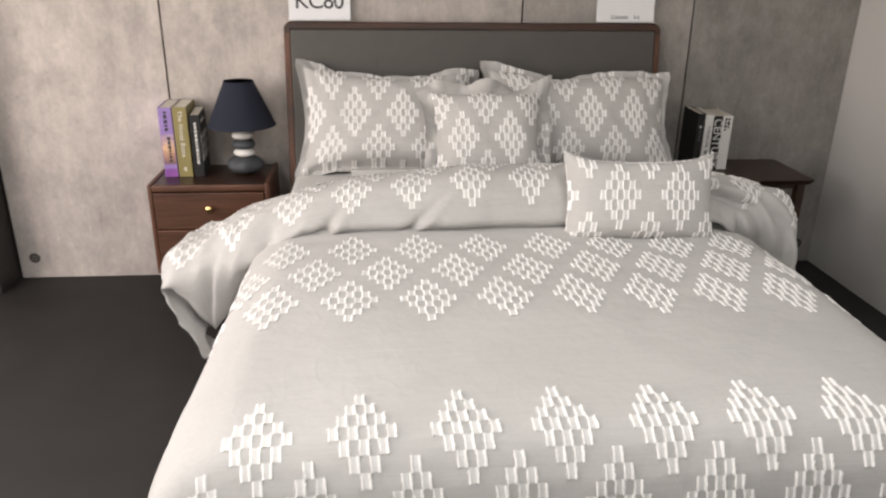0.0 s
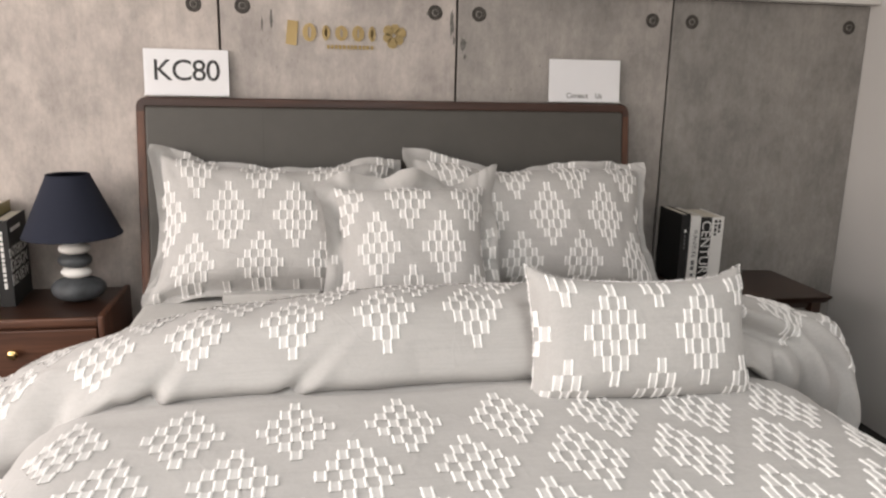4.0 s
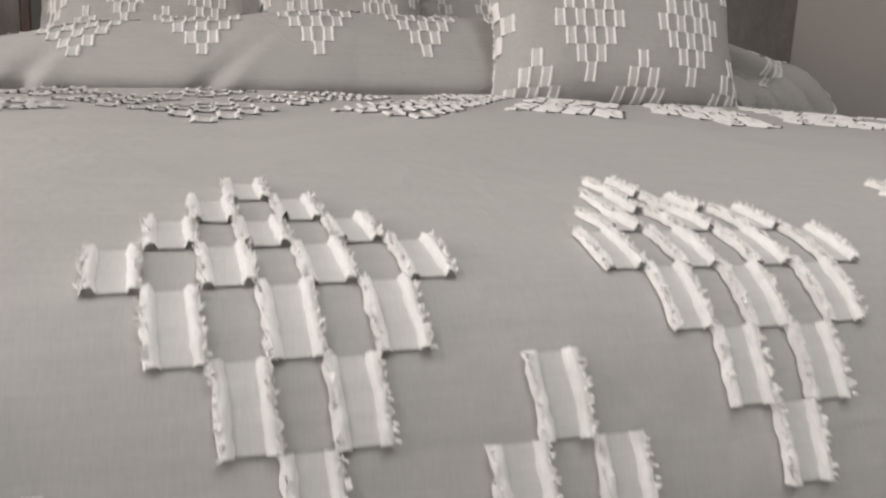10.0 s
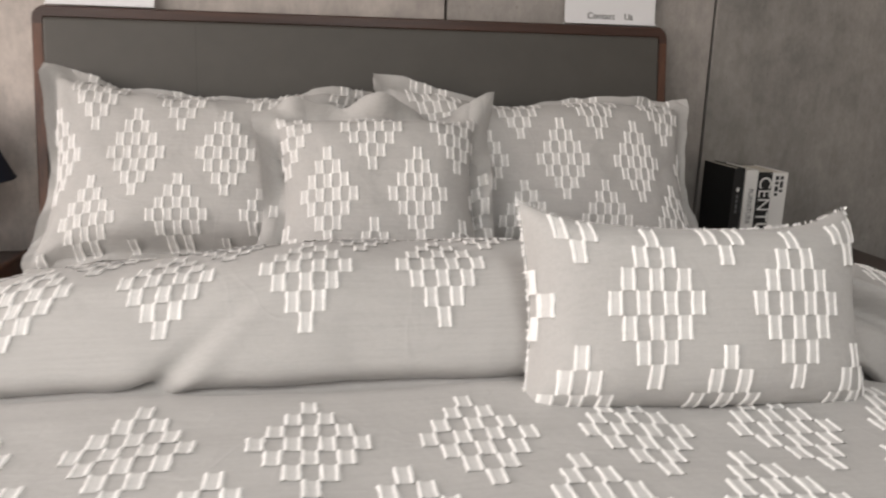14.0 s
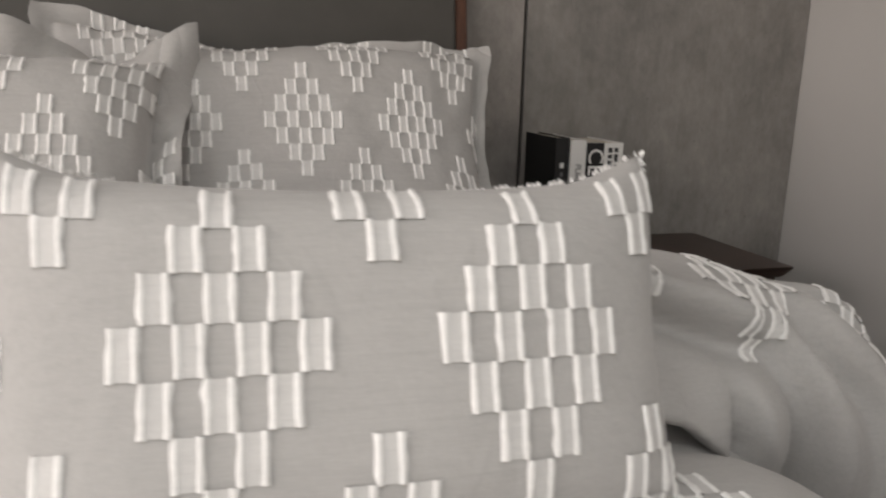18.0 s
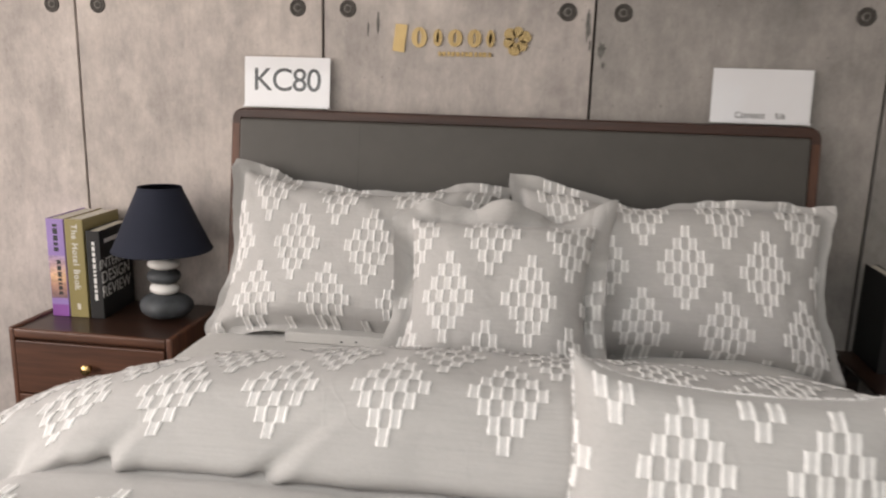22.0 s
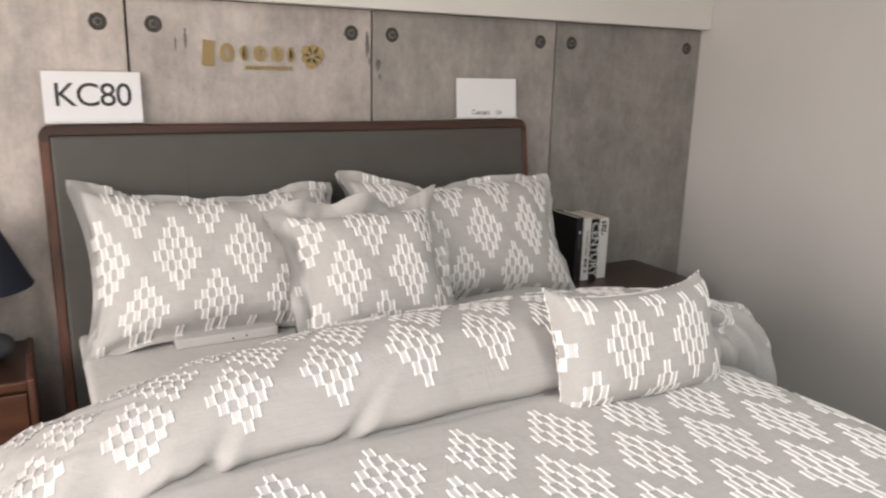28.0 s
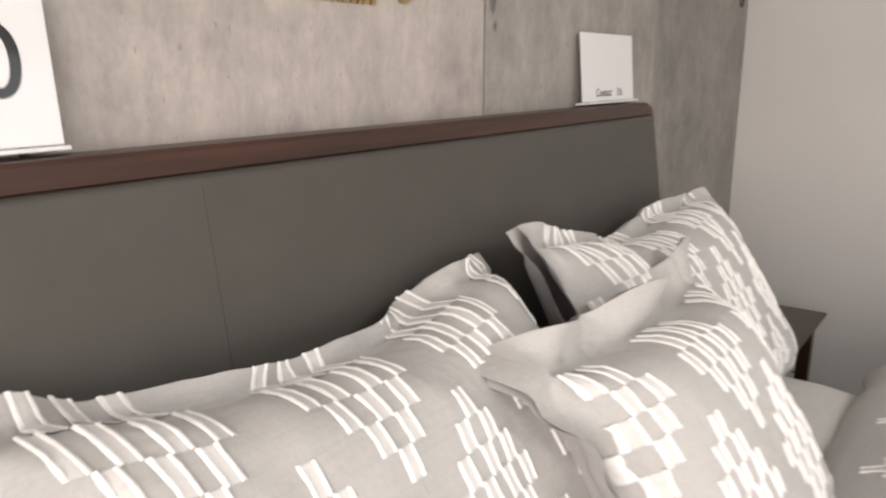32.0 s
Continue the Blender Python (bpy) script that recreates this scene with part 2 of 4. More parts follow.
M_BLACK = plain("black_cover", (0.008, 0.0077, 0.008), 0.6, vary=0.2)
M_PURPLE = plain("purple_cover", (0.30, 0.20, 0.48), 0.4, vary=0.15)
M_OLIVE = plain("olive_cover", (0.26, 0.215, 0.085), 0.4, vary=0.1)
M_WHITE_COVER = plain("white_cover", (0.72, 0.71, 0.69), 0.4, vary=0.05)
M_FRAME = plain("grey_picture_frame", (0.16, 0.15, 0.14), 0.45)
M_WINFRAME = plain("white_window_frame", (0.7, 0.7, 0.7), 0.4)


def sunset_cover():
    m, tree, b = material("sunset_photo", 0.4)
    v = coords(tree, (1, 1, 1))
    sep = tree.nodes.new("ShaderNodeSeparateXYZ")
    tree.links.new(v, sep.inputs[0])
    f = tree.nodes.new("ShaderNodeMapRange")
    f.inputs[1].default_value, f.inputs[2].default_value = 0.05, 0.22
    tree.links.new(sep.outputs[2], f.inputs[0])
    n = noise_tex(tree, coords(tree, (60, 60, 160)), 1.0, 4)
    c = ramp(tree, f.outputs[0], ((0.0, (0.10, 0.07, 0.12)), (0.35, (0.45, 0.25, 0.18)), (0.55, (0.75, 0.48, 0.28)), (1.0, (0.34, 0.25, 0.45))))
    c = mix(tree, 0.6, c, mix(tree, 1.0, c, ramp(tree, n, ((0.35, (0.5, 0.5, 0.5)), (0.65, (1.3, 1.3, 1.3)))), 'MULTIPLY'))
    tree.links.new(c, b.inputs["Base Color"])
    return m


def painting_material():
    m, tree, b = material("abstract_paint", 0.5)
    v = coords(tree, (1, 1, 1), (0, radians(35), 0))
    warp = node(tree, "ShaderNodeTexNoise", Scale=2.2, Detail=5.0, Roughness=0.6, Distortion=1.6)
    tree.links.new(v, warp.inputs["Vector"])
    fine = noise_tex(tree, coords(tree, (10, 10, 34), (0, radians(35), 0)), 1.0, 5, 0.65)
    c = ramp(tree, warp.outputs["Fac"], ((0.28, (0.06, 0.07, 0.16)), (0.40, (0.14, 0.26, 0.42)), (0.48, (0.50, 0.48, 0.50)), (0.56, (0.62, 0.58, 0.52)), (0.66, (0.20, 0.17, 0.30))))
    c = mix(tree, 0.8, c, mix(tree, 1.0, c, ramp(tree, fine, ((0.35, (0.45, 0.45, 0.5)), (0.6, (1.35, 1.3, 1.2)))), 'MULTIPLY'))
    tree.links.new(c, b.inputs["Base Color"])
    bump(tree, b, fine, 0.5, 0.002)
    return m


# ---- mesh helpers ----


def mesh_object(name, bm, mat, smooth=True):
    me = bpy.data.meshes.new(name)
    bm.normal_update()
    bm.to_mesh(me)
    bm.free()
    for p in me.polygons:
        p.use_smooth = smooth
    for m in (mat if isinstance(mat, (list, tuple)) else [mat]):
        me.materials.append(m)
    return new(name, me)


def part(name, bm, mat, parent, label="", smooth=True):
    ob = mesh_object(name, bm, mat, smooth)
    ob.parent = parent
    if label:
        ob["label"] = label
    return ob


def holder(name, label, category, place=(0, 0, 0), group="", kind=""):
    ob = new(name)
    ob.location = place
    ob.empty_display_size = 0.05
    return tagged(ob, label, category, group, kind)


def box(x0, x1, y0, y1, z0, z1, bevel=0.0, segments=2, bm=None):
    bm = bm or bmesh.new()
    made = bmesh.ops.create_cube(bm, size=1.0)
    m = Matrix.Translation(((x0 + x1) / 2, (y0 + y1) / 2, (z0 + z1) / 2)) @ Matrix.Diagonal((x1 - x0, y1 - y0, z1 - z0, 1))
    bmesh.ops.transform(bm, matrix=m, verts=made["verts"])
    if bevel:
        edges = list({e for v in made["verts"] for e in v.link_edges})
        bmesh.ops.bevel(bm, geom=edges, offset=bevel, segments=segments, affect='EDGES', profile=0.6)
    return bm


def lathe(profile, place, steps=40, squash=1.0, bm=None, wobble=0.0, seed=0.0):
    """A turned shape from (radius, height) pairs."""
    bm = bm or bmesh.new()
    rings = []
    for r, h in profile:
        ring = []
        for i in range(steps):
            a = 2 * math.pi * i / steps
            k = 1 + wobble * noise.noise(Vector((math.cos(a) * 1.2 + seed, math.sin(a) * 1.2, h * 9)))
            ring.append(bm.verts.new((place[0] + r * k * math.cos(a), place[1] + r * k * math.sin(a) * squash, place[2] + h)))
        rings.append(ring)
    for a, b in zip(rings, rings[1:]):
        for i in range(steps):
            j = (i + 1) % steps
            bm.faces.new((a[i], a[j], b[j], b[i]))
    if profile[0][0] > 1e-5:
        bm.faces.new(rings[0][::-1])
    if profile[-1][0] > 1e-5:
        bm.faces.new(rings[-1])
    return bm


def sheet(func, us, vs, both=False):
    """A grid mesh of a surface function."""
    bm = bmesh.new()
    grid = [[bm.verts.new(func(u, v)) for v in vs] for u in us]
    for i in range(len(us) - 1):
        for j in range(len(vs) - 1):
            bm.faces.new((grid[i][j], grid[i + 1][j], grid[i + 1][j + 1], grid[i][j + 1]))
    return bm


def text_mesh(name, words, size, mat, parent, matrix, label="", stretch=1.0, extrude=0.0004, bold=0.0):
    cu = bpy.data.curves.new(name, 'FONT')
    cu.body, cu.size, cu.align_x, cu.align_y, cu.extrude = words, size, 'CENTER', 'CENTER', extrude
    cu.space_character = stretch
    cu.offset = bold
    tmp = bpy.data.objects.new(name, cu)
    scene.collection.objects.link(tmp)
    bpy.context.view_layer.update()
    me = bpy.data.meshes.new_from_object(tmp.evaluated_get(bpy.context.evaluated_depsgraph_get()))
    bpy.data.objects.remove(tmp)
    bpy.data.curves.remove(cu)
    me.name = name
    me.transform(matrix)
    me.materials.clear()
    me.materials.append(mat)
    ob = new(name, me)
    ob.parent = parent
    if label:
        ob["label"] = label
    return ob


def glide(points, step=0.004):
    """A smooth curve through 2D points, by arc length: a function of the length."""
    p = np.array(points, float)
    dense = []
    n = len(p)
    for i in range(n - 1):
        a, b, c, d = p[max(i - 1, 0)], p[i], p[i + 1], p[min(i + 2, n - 1)]
        for t in np.linspace(0, 1, 24, endpoint=False):
            dense.append(0.5 * ((2 * b) + (c - a) * t + (2 * a - 5 * b + 4 * c - d) * t * t + (3 * b - a - 3 * c + d) * t ** 3))
    dense.append(p[-1])
    dense = np.array(dense)
    s = np.concatenate(([0], np.cumsum(np.linalg.norm(np.diff(dense, axis=0), axis=1))))

    def at(x):
        return float(np.interp(x, s, dense[:, 0])), float(np.interp(x, s, dense[:, 1]))
    at.length = float(s[-1])
    return at


CELL_W, CELL_H = 0.0232, 0.0360
COUNTS = (1, 2, 3, 4, 3, 2, 1)


def on_surface(func, u, v, lift):
    e = 0.004
    p = Vector(func(u, v))
    n = (Vector(func(u + e, v)) - Vector(func(u - e, v))).cross(Vector(func(u, v + e)) - Vector(func(u, v - e))).normalized()
    return p + n * lift


def tuft_motif(func, cu, cv, inside, parent, rng, flip=1, fine=False, cw=CELL_W, ch=CELL_H, single=False):
    """One woven diamond of small rectangles, each with a cut fringe along its two long sides. flip: the sign of the way out of the cloth."""
    bm = bmesh.new()
    used = 0
    segs = 9 if fine else 4
    for row, count in enumerate(COUNTS):
        for k in range(count):
            u0 = cu + (k * 2 - (count - 1)) * cw
            v0 = cv + (row - 3) * ch
            if not inside(u0, v0):
                continue
            if single:
                if used:
                    part("tuft", bm, [M_TUFT, M_PAD], parent)
                    bm = bmesh.new()
            used += 1
            hw, hh = cw * 0.505, ch * 0.49
            ju, jv = rng.uniform(-0.0012, 0.0012), rng.uniform(-0.001, 0.001)
            u0, v0 = u0 + ju, v0 + jv
            # the woven middle
            cols, rws = 2, (4 if fine else 3)
            grid = [[bm.verts.new(on_surface(func, u0 + hw * (2 * i / cols - 1), v0 + hh * (2 * j / rws - 1), flip * 0.0015)) for j in range(rws + 1)] for i in range(cols + 1)]
            for i in range(cols):
                for j in range(rws):
                    f = bm.faces.new((grid[i][j], grid[i + 1][j], grid[i + 1][j + 1], grid[i][j + 1]))
                    f.material_index = 1
            # the fringes
            for side in (-1, 1):
                rings = []
                for j in range(segs + 1):
                    v = v0 + hh * (2 * j / segs - 1) * 1.03
                    wide = hw * rng.uniform(0.22, 0.30)
                    tall = rng.uniform(0.0042, 0.0062) if fine else rng.uniform(0.0026, 0.0040)
                    mid = u0 + side * hw * rng.uniform(0.72, 0.80)
                    out = mid + side * wide * rng.uniform(0.9, 1.5)
                    inn = mid - side * wide
                    prof = ((inn, 0.0014), (mid - side * wide * 0.4, tall), (mid + side * wide * 0.7, tall * 0.85), (out, 0.0006))
                    rings.append([bm.verts.new(on_surface(func, a, v, flip * h)) for a, h in prof])
                for a, b in zip(rings, rings[1:]):
                    for i in range(3):
                        bm.faces.new((a[i], a[i + 1], b[i + 1], b[i]) if side * flip > 0 else (b[i], b[i + 1], a[i + 1], a[i]))
                if fine:
                    for _ in range(60):
                        v = v0 + hh * rng.uniform(-1, 1)
                        a = u0 + side * hw * rng.uniform(0.8, 1.05)
                        da, dv = side * rng.uniform(-0.0015, 0.0022), rng.uniform(-0.0015, 0.0015)
                        w = 0.0009
                        q = [on_surface(func, a, v - w, flip * 0.004), on_surface(func, a, v + w, flip * 0.004),
                             on_surface(func, a + da, v + dv + w * 0.4, flip * rng.uniform(0.004, 0.0080)), on_surface(func, a + da, v + dv - w * 0.4, flip * rng.uniform(0.004, 0.0072))]
                        bm.faces.new([bm.verts.new(p) for p in q])
    if not used:
        bm.free()
        return None
    return part("tuft" if single else "tuft_diamond", bm, [M_TUFT, M_PAD], parent)


# ---- the room ----
WALL_TOP = 1.752
FLOOR = -0.033
P0, PW = -2.7, 0.9


def build_room():
    tagged(mesh_object("floor", box(ROOM_W - 0.2, ROOM_E + 0.2, ROOM_S - 0.2, 0.2, -0.16, FLOOR), M_FLOOR, False), "dark brown matt floor", "floor", kind="structure")
    tagged(mesh_object("ceiling", box(ROOM_W - 0.2, ROOM_E + 0.2, ROOM_S - 0.2, 0.2, ROOM_H, ROOM_H + 0.12), M_CEIL, False), "plain white ceiling", "ceiling", kind="structure")
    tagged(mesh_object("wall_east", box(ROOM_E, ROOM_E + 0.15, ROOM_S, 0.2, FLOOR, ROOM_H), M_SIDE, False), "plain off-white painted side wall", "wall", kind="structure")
    north = tagged(mesh_object("wall_north", box(ROOM_W, ROOM_E, 0.022, 0.2, FLOOR, ROOM_H), M_JOINT, False), "wall behind the bed clad in concrete panels", "wall", kind="structure")
    part("upper_wall", box(ROOM_W + 0.01, ROOM_E - 0.001, -0.062, 0.02, WALL_TOP + 0.003, ROOM_H - 0.001, 0.003), M_WHITE, north, "white painted upper wall band", False)
    for i in range(5):
        x0 = P0 + PW * i + 0.0045
        x1 = P0 + PW * (i + 1) - 0.0045 if i < 4 else ROOM_E - 0.002
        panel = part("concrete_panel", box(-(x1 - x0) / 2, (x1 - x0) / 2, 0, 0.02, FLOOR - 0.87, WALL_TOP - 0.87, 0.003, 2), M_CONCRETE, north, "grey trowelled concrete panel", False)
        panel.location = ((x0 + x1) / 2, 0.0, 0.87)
        # light fading eastward is put into these tints, over the panels' own tone
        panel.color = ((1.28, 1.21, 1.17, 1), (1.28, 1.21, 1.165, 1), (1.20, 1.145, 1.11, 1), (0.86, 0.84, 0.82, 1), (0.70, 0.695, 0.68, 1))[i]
        for hx in (P0 + PW * i + 0.086, P0 + PW * (i + 1) - 0.088):
            for hz in (1.663, 0.082):
                rim = lathe(((0.0285, 0.0), (0.0275, 0.0025), (0.0225, 0.003), (0.021, 0.001), (0.012, 0.0008), (0.009, 0.0022), (0.0, 0.0022)), (0, 0, 0), 28)
                bmesh.ops.transform(rim, matrix=Matrix.Translation((hx - (x0 + x1) / 2, -0.0005, hz - 0.87)) @ Matrix.Rotation(radians(90), 4, 'X'), verts=rim.verts)
                plug = part("hole_plug", rim, M_PLUG, panel, "round dark formwork hole")
                core = lathe(((0.0135, 0.0), (0.0125, 0.0016), (0.006, 0.0008), (0.0, 0.0006)), (0, 0, 0), 20)
                bmesh.ops.transform(core, matrix=Matrix.Translation((hx - (x0 + x1) / 2, -0.0012, hz - 0.87)) @ Matrix.Rotation(radians(90), 4, 'X'), verts=core.verts)
                part("plug_core", core, M_CORE, plug, "rough grey plug core")
        if i == 2:
            stains = ((-0.022, 1.625, 0.010, 0.058), (-0.115, 1.660, 0.009, 0.010), (-0.012, 1.56, 0.004, 0.02), (-0.71, 1.62, 0.006, 0.035), (-0.745, 1.60, 0.004, 0.03))
        elif i == 3:
            stains = ((0.026, 1.545, 0.014, 0.030), (0.034, 1.50, 0.006, 0.012))
        else:
            stains = ()
        rng = random.Random(5 + i)
        for sx, sz, w, h in stains:
            bm = bmesh.new()
            ring = []
            for k in range(18):
                a = 2 * math.pi * k / 18
                r = rng.uniform(0.6, 1.15)
                ring.append(bm.verts.new((sx + w * r * math.cos(a) - (x0 + x1) / 2, -0.0012, sz + h * r * math.sin(a) - 0.87)))
            bm.faces.new(ring)
            part("stain", bm, M_STAIN, panel, "dark stain on the concrete", False)
    # dark partition at the panels' west end
    tagged(mesh_object("partition", box(P0 - 0.06, P0 - 0.005, -0.22, 0.02, FLOOR, ROOM_H, 0.004), M_DARK, False), "dark narrow partition beside the concrete panels", "wall", kind="structure")
    part("upper_wall", box(ROOM_W, P0 - 0.07, 0.0, 0.02, FLOOR, WALL_TOP), M_WHITE, north, "", False)
    for x in (-1.9, -0.1):
        lamp = holder("ceiling_light", "flush square-edged ceiling light panel", "ceiling light", (x, -3.1, ROOM_H), "ceiling lights")
        for q in ((-0.315, 0.315, -0.615, -0.595), (-0.315, 0.315, 0.595, 0.615), (-0.315, -0.295, -0.595, 0.595), (0.295, 0.315, -0.595, 0.595)):
            part("frame", box(*q, -0.045, 0.0, 0.002), M_WINFRAME, lamp, "", False)
    # the wall behind the camera, with its openings
    south = tagged(new("wall_south"), "grey wall with tall windows", "wall", kind="structure")
    xs = ROOM_W
    for x0, x1, z0, z1 in SOUTH_WINDOWS:
        part("wall_pier", box(xs, x0, ROOM_S - 0.15, ROOM_S, FLOOR, ROOM_H), M_BACK, south, "", False)
        part("wall_below", box(x0, x1, ROOM_S - 0.15, ROOM_S, FLOOR, z0), M_BACK, south, "", False)
        part("wall_above", box(x0, x1, ROOM_S - 0.15, ROOM_S, z1, ROOM_H), M_BACK, south, "", False)
        xs = x1
    part("wall_pier", box(xs, ROOM_E, ROOM_S - 0.15, ROOM_S, FLOOR, ROOM_H), M_BACK, south, "", False)
    west = tagged(new("wall_west"), "grey wall with a wide window", "wall", kind="structure")
    y0, y1, z0, z1 = WEST_WINDOW
    for q in ((ROOM_S, y0, FLOOR, ROOM_H), (y1, 0.2, FLOOR, ROOM_H), (y0, y1, FLOOR, z0), (y0, y1, z1, ROOM_H)):
        part("wall_piece", box(ROOM_W - 0.15, ROOM_W, *q), M_BACK, west, "", False)


build_room()


def build_picture():
    art = holder("painting", "abstract blue and cream canvas in a thin grey frame", "picture")
    x0, x1, z0, z1, y = -1.752, -1.118, 1.787, 2.25, -0.064
    part("canvas", box(x0 + 0.012, x1 - 0.012, y - 0.022, y - 0.002, z0 + 0.012, z1 - 0.012, 0.002), painting_material(), art, "", False)
    for q in ((x0, x1, z0, z0 + 0.012), (x0, x1, z1 - 0.012, z1), (x0, x0 + 0.012, z0 + 0.012, z1 - 0.012), (x1 - 0.012, x1, z0 + 0.012, z1 - 0.012)):
        part("frame_bar", box(q[0], q[1], y - 0.03, y - 0.001, q[2], q[3], 0.0015), M_FRAME, art, "", False)


build_picture()


def build_logo():
    """The raised gold mark on the wall, as plain shapes."""
    logo = holder("wall_logo", "raised gold metal letter shapes and a flower on concrete", "sign")
    y0, y1 = -0.006, 0.0
    rng = random.Random(3)

    def bar(x0, z0, x1, z1, w):
        d = Vector((x1 - x0, 0, z1 - z0))
        n = Vector((-d.z, 0, d.x)).normalized() * w / 2
        bm = bmesh.new()
        vs = [bm.verts.new((p.x, y, p.z)) for y in (y0, y1) for p in (Vector((x0, 0, z0)) - n, Vector((x1, 0, z1)) - n, Vector((x1, 0, z1)) + n, Vector((x0, 0, z0)) + n)]
        for f in ((0, 1, 2, 3), (7, 6, 5, 4), (0, 4, 5, 1), (1, 5, 6, 2), (2, 6, 7, 3), (3, 7, 4, 0)):
            bm.faces.new([vs[i] for i in f])
        bmesh.ops.recalc_face_normals(bm, faces=bm.faces)
        part("letter_bar", bm, M_GOLD, logo, "", False)

    def ring(x, z, rx, rz, w):
        bm = bmesh.new()
        n = 28
        for i in range(n):
            a, b = 2 * math.pi * i / n, 2 * math.pi * (i + 1) / n
            q = [(x + (rx - s) * math.cos(t), yy, z + (rz - s * 0.6) * math.sin(t)) for t in (a, b) for s in (0, w) for yy in (y0, y1)]
            v = [bm.verts.new(p) for p in q]
            for f in ((0, 4, 6, 2), (0, 1, 5, 4), (2, 6, 7, 3)):
                bm.faces.new([v[k] for k in f])
        bmesh.ops.recalc_face_normals(bm, faces=bm.faces)
        part("letter_ring", bm, M_GOLD, logo, "", False)
    # plain blocks of the bulk of the lettering, a row of small bars and a six-petalled flower
    bar(-0.640, 1.528, -0.630, 1.616, 0.040)
    for x, w, h in ((-0.570, 0.052, 0.066), (-0.508, 0.030, 0.056), (-0.450, 0.048, 0.056), (-0.386, 0.046, 0.058), (-0.333, 0.028, 0.056)):
        ring(x, 1.575, w / 2, h / 2, 0.019)
    x = -0.50
    while x < -0.325:
        w = rng.uniform(0.008, 0.013)
        bar(x, 1.517, x, 1.531, w)
        x += w + 0.005
    for k in range(6):
        a = radians(60 * k + 20)
        bm = bmesh.new()
        size = (0.042, 0.036, 0.04, 0.036, 0.042, 0.036)[k]
        pts = []
        for i in range(20):
            t = 2 * math.pi * i / 20
            px, pz = 0.007 + size * (0.5 + 0.5 * math.cos(t)), 0.40 * size * math.sin(t) * (1.15 + 0.25 * math.cos(t))
            pts.append((-0.249 + px * math.cos(a) - pz * math.sin(a), 1.572 + px * math.sin(a) + pz * math.cos(a)))
        front = [bm.verts.new((p, y0, q)) for p, q in pts]
        back = [bm.verts.new((p, y1, q)) for p, q in pts]
        bm.faces.new(front)
        for i in range(20):
            bm.faces.new((front[i], back[i], back[(i + 1) % 20], front[(i + 1) % 20]))
        bmesh.ops.recalc_face_normals(bm, faces=bm.faces)
        part("petal", bm, M_GOLD, logo, "", False)


build_logo()

# ---- the bed ----
XC = -0.246
BED = holder("bed", "bed with a walnut framed taupe headboard and a white mattress", "bed")


def headboard():
    x0, x1, top, y0, y1 = -1.197, 0.705, 1.327, -0.078, -0.022
    w = 0.034
    recline = 0.15
    # rounded frame: one bent bar swept along the outline
    path = [(x0 + w / 2, 0.12), (x0 + w / 2, top - 0.05)]
    for i in range(7):
        a = math.pi / 2 * i / 6
        path.append((x0 + w / 2 + 0.019 * (1 - math.cos(a)), top - w / 2 - 0.019 + 0.019 * math.sin(a)))

    def bar(name, pts, mat, label):
        bm = bmesh.new()
        rings = []
        for i, (x, z) in enumerate(pts):
            a, b = pts[max(i - 1, 0)], pts[min(i + 1, len(pts) - 1)]
            t = Vector((b[0] - a[0], 0, b[1] - a[1])).normalized()
            n = Vector((-t.z, 0, t.x))
            ring = []
            for s, y in ((-1, y0 + 0.006), (-0.72, y0), (0.72, y0), (1, y0 + 0.006), (1, y1 - 0.004), (0.8, y1), (-0.8, y1), (-1, y1 - 0.004)):
                p = Vector((x, 0, z)) + n * s * w / 2
                ring.append(bm.verts.new((p.x, y - recline * (top - p.z), p.z)))
            rings.append(ring)
        for r, q in zip(rings, rings[1:]):
            for i in range(8):
                bm.faces.new((r[i], r[(i + 1) % 8], q[(i + 1) % 8], q[i]))
        bm.faces.new(rings[0])
        bm.faces.new(rings[-1][::-1])
        bmesh.ops.recalc_face_normals(bm, faces=bm.faces)
        part(name, bm, mat, BED, label, False)
    bar("headboard_post", path[:2], M_WALNUT_V, "walnut headboard post")
    bar("headboard_rail", path[1:] + [(x0 + x1 - x, z) for x, z in reversed(path[1:])], M_RAIL, "walnut headboard rail with rounded corners")
    bar("headboard_post", [(x0 + x1 - x, z) for x, z in reversed(path[:2])], M_WALNUT_V, "walnut headboard post")
    ix0, ix1, iz1 = x0 + w - 0.002, x1 - w + 0.002, top - w + 0.002
    panel = box(ix0 + 0.0006, ix1 - 0.0006, y0 - 0.012, y1 - 0.01, 0.35, iz1, 0.012, 4)
    seam = box(-0.7466, -0.7454, y0 - 0.0124, y0 - 0.010, 0.36, iz1 - 0.012)
    for bm in (panel, seam):
        for v in bm.verts:
            v.co.y -= recline * (top - v.co.z)
    part("headboard_panel", panel, M_LEATHER, BED, "padded taupe leather headboard panel")
    part("seam", seam, M_SEAM, BED, "fine stitched seam", False)


headboard()
part("mattress", box(-1.12, 0.63, -2.42, -0.235, 0.33, 0.628, 0.05, 4), M_SHEET, BED, "white mattress")
part("mattress_topper", box(-1.14, 0.65, -1.25, -0.200, 0.600, 0.655, 0.025, 4), M_SHEET, BED, "white mattress topper")
part("bed_base", box(-1.15, 0.66, -2.47, -0.25, 0.10, 0.33, 0.01), M_WALNUT, BED, "dark walnut bed base", False)
for x in (-1.08, 0.53):
    for y in (-2.38, -0.32):
        part("leg", lathe(((0.022, 0.0), (0.03, 0.1 - FLOOR)), (x + 0.03, y, FLOOR), 20), M_WALNUT_V, BED)


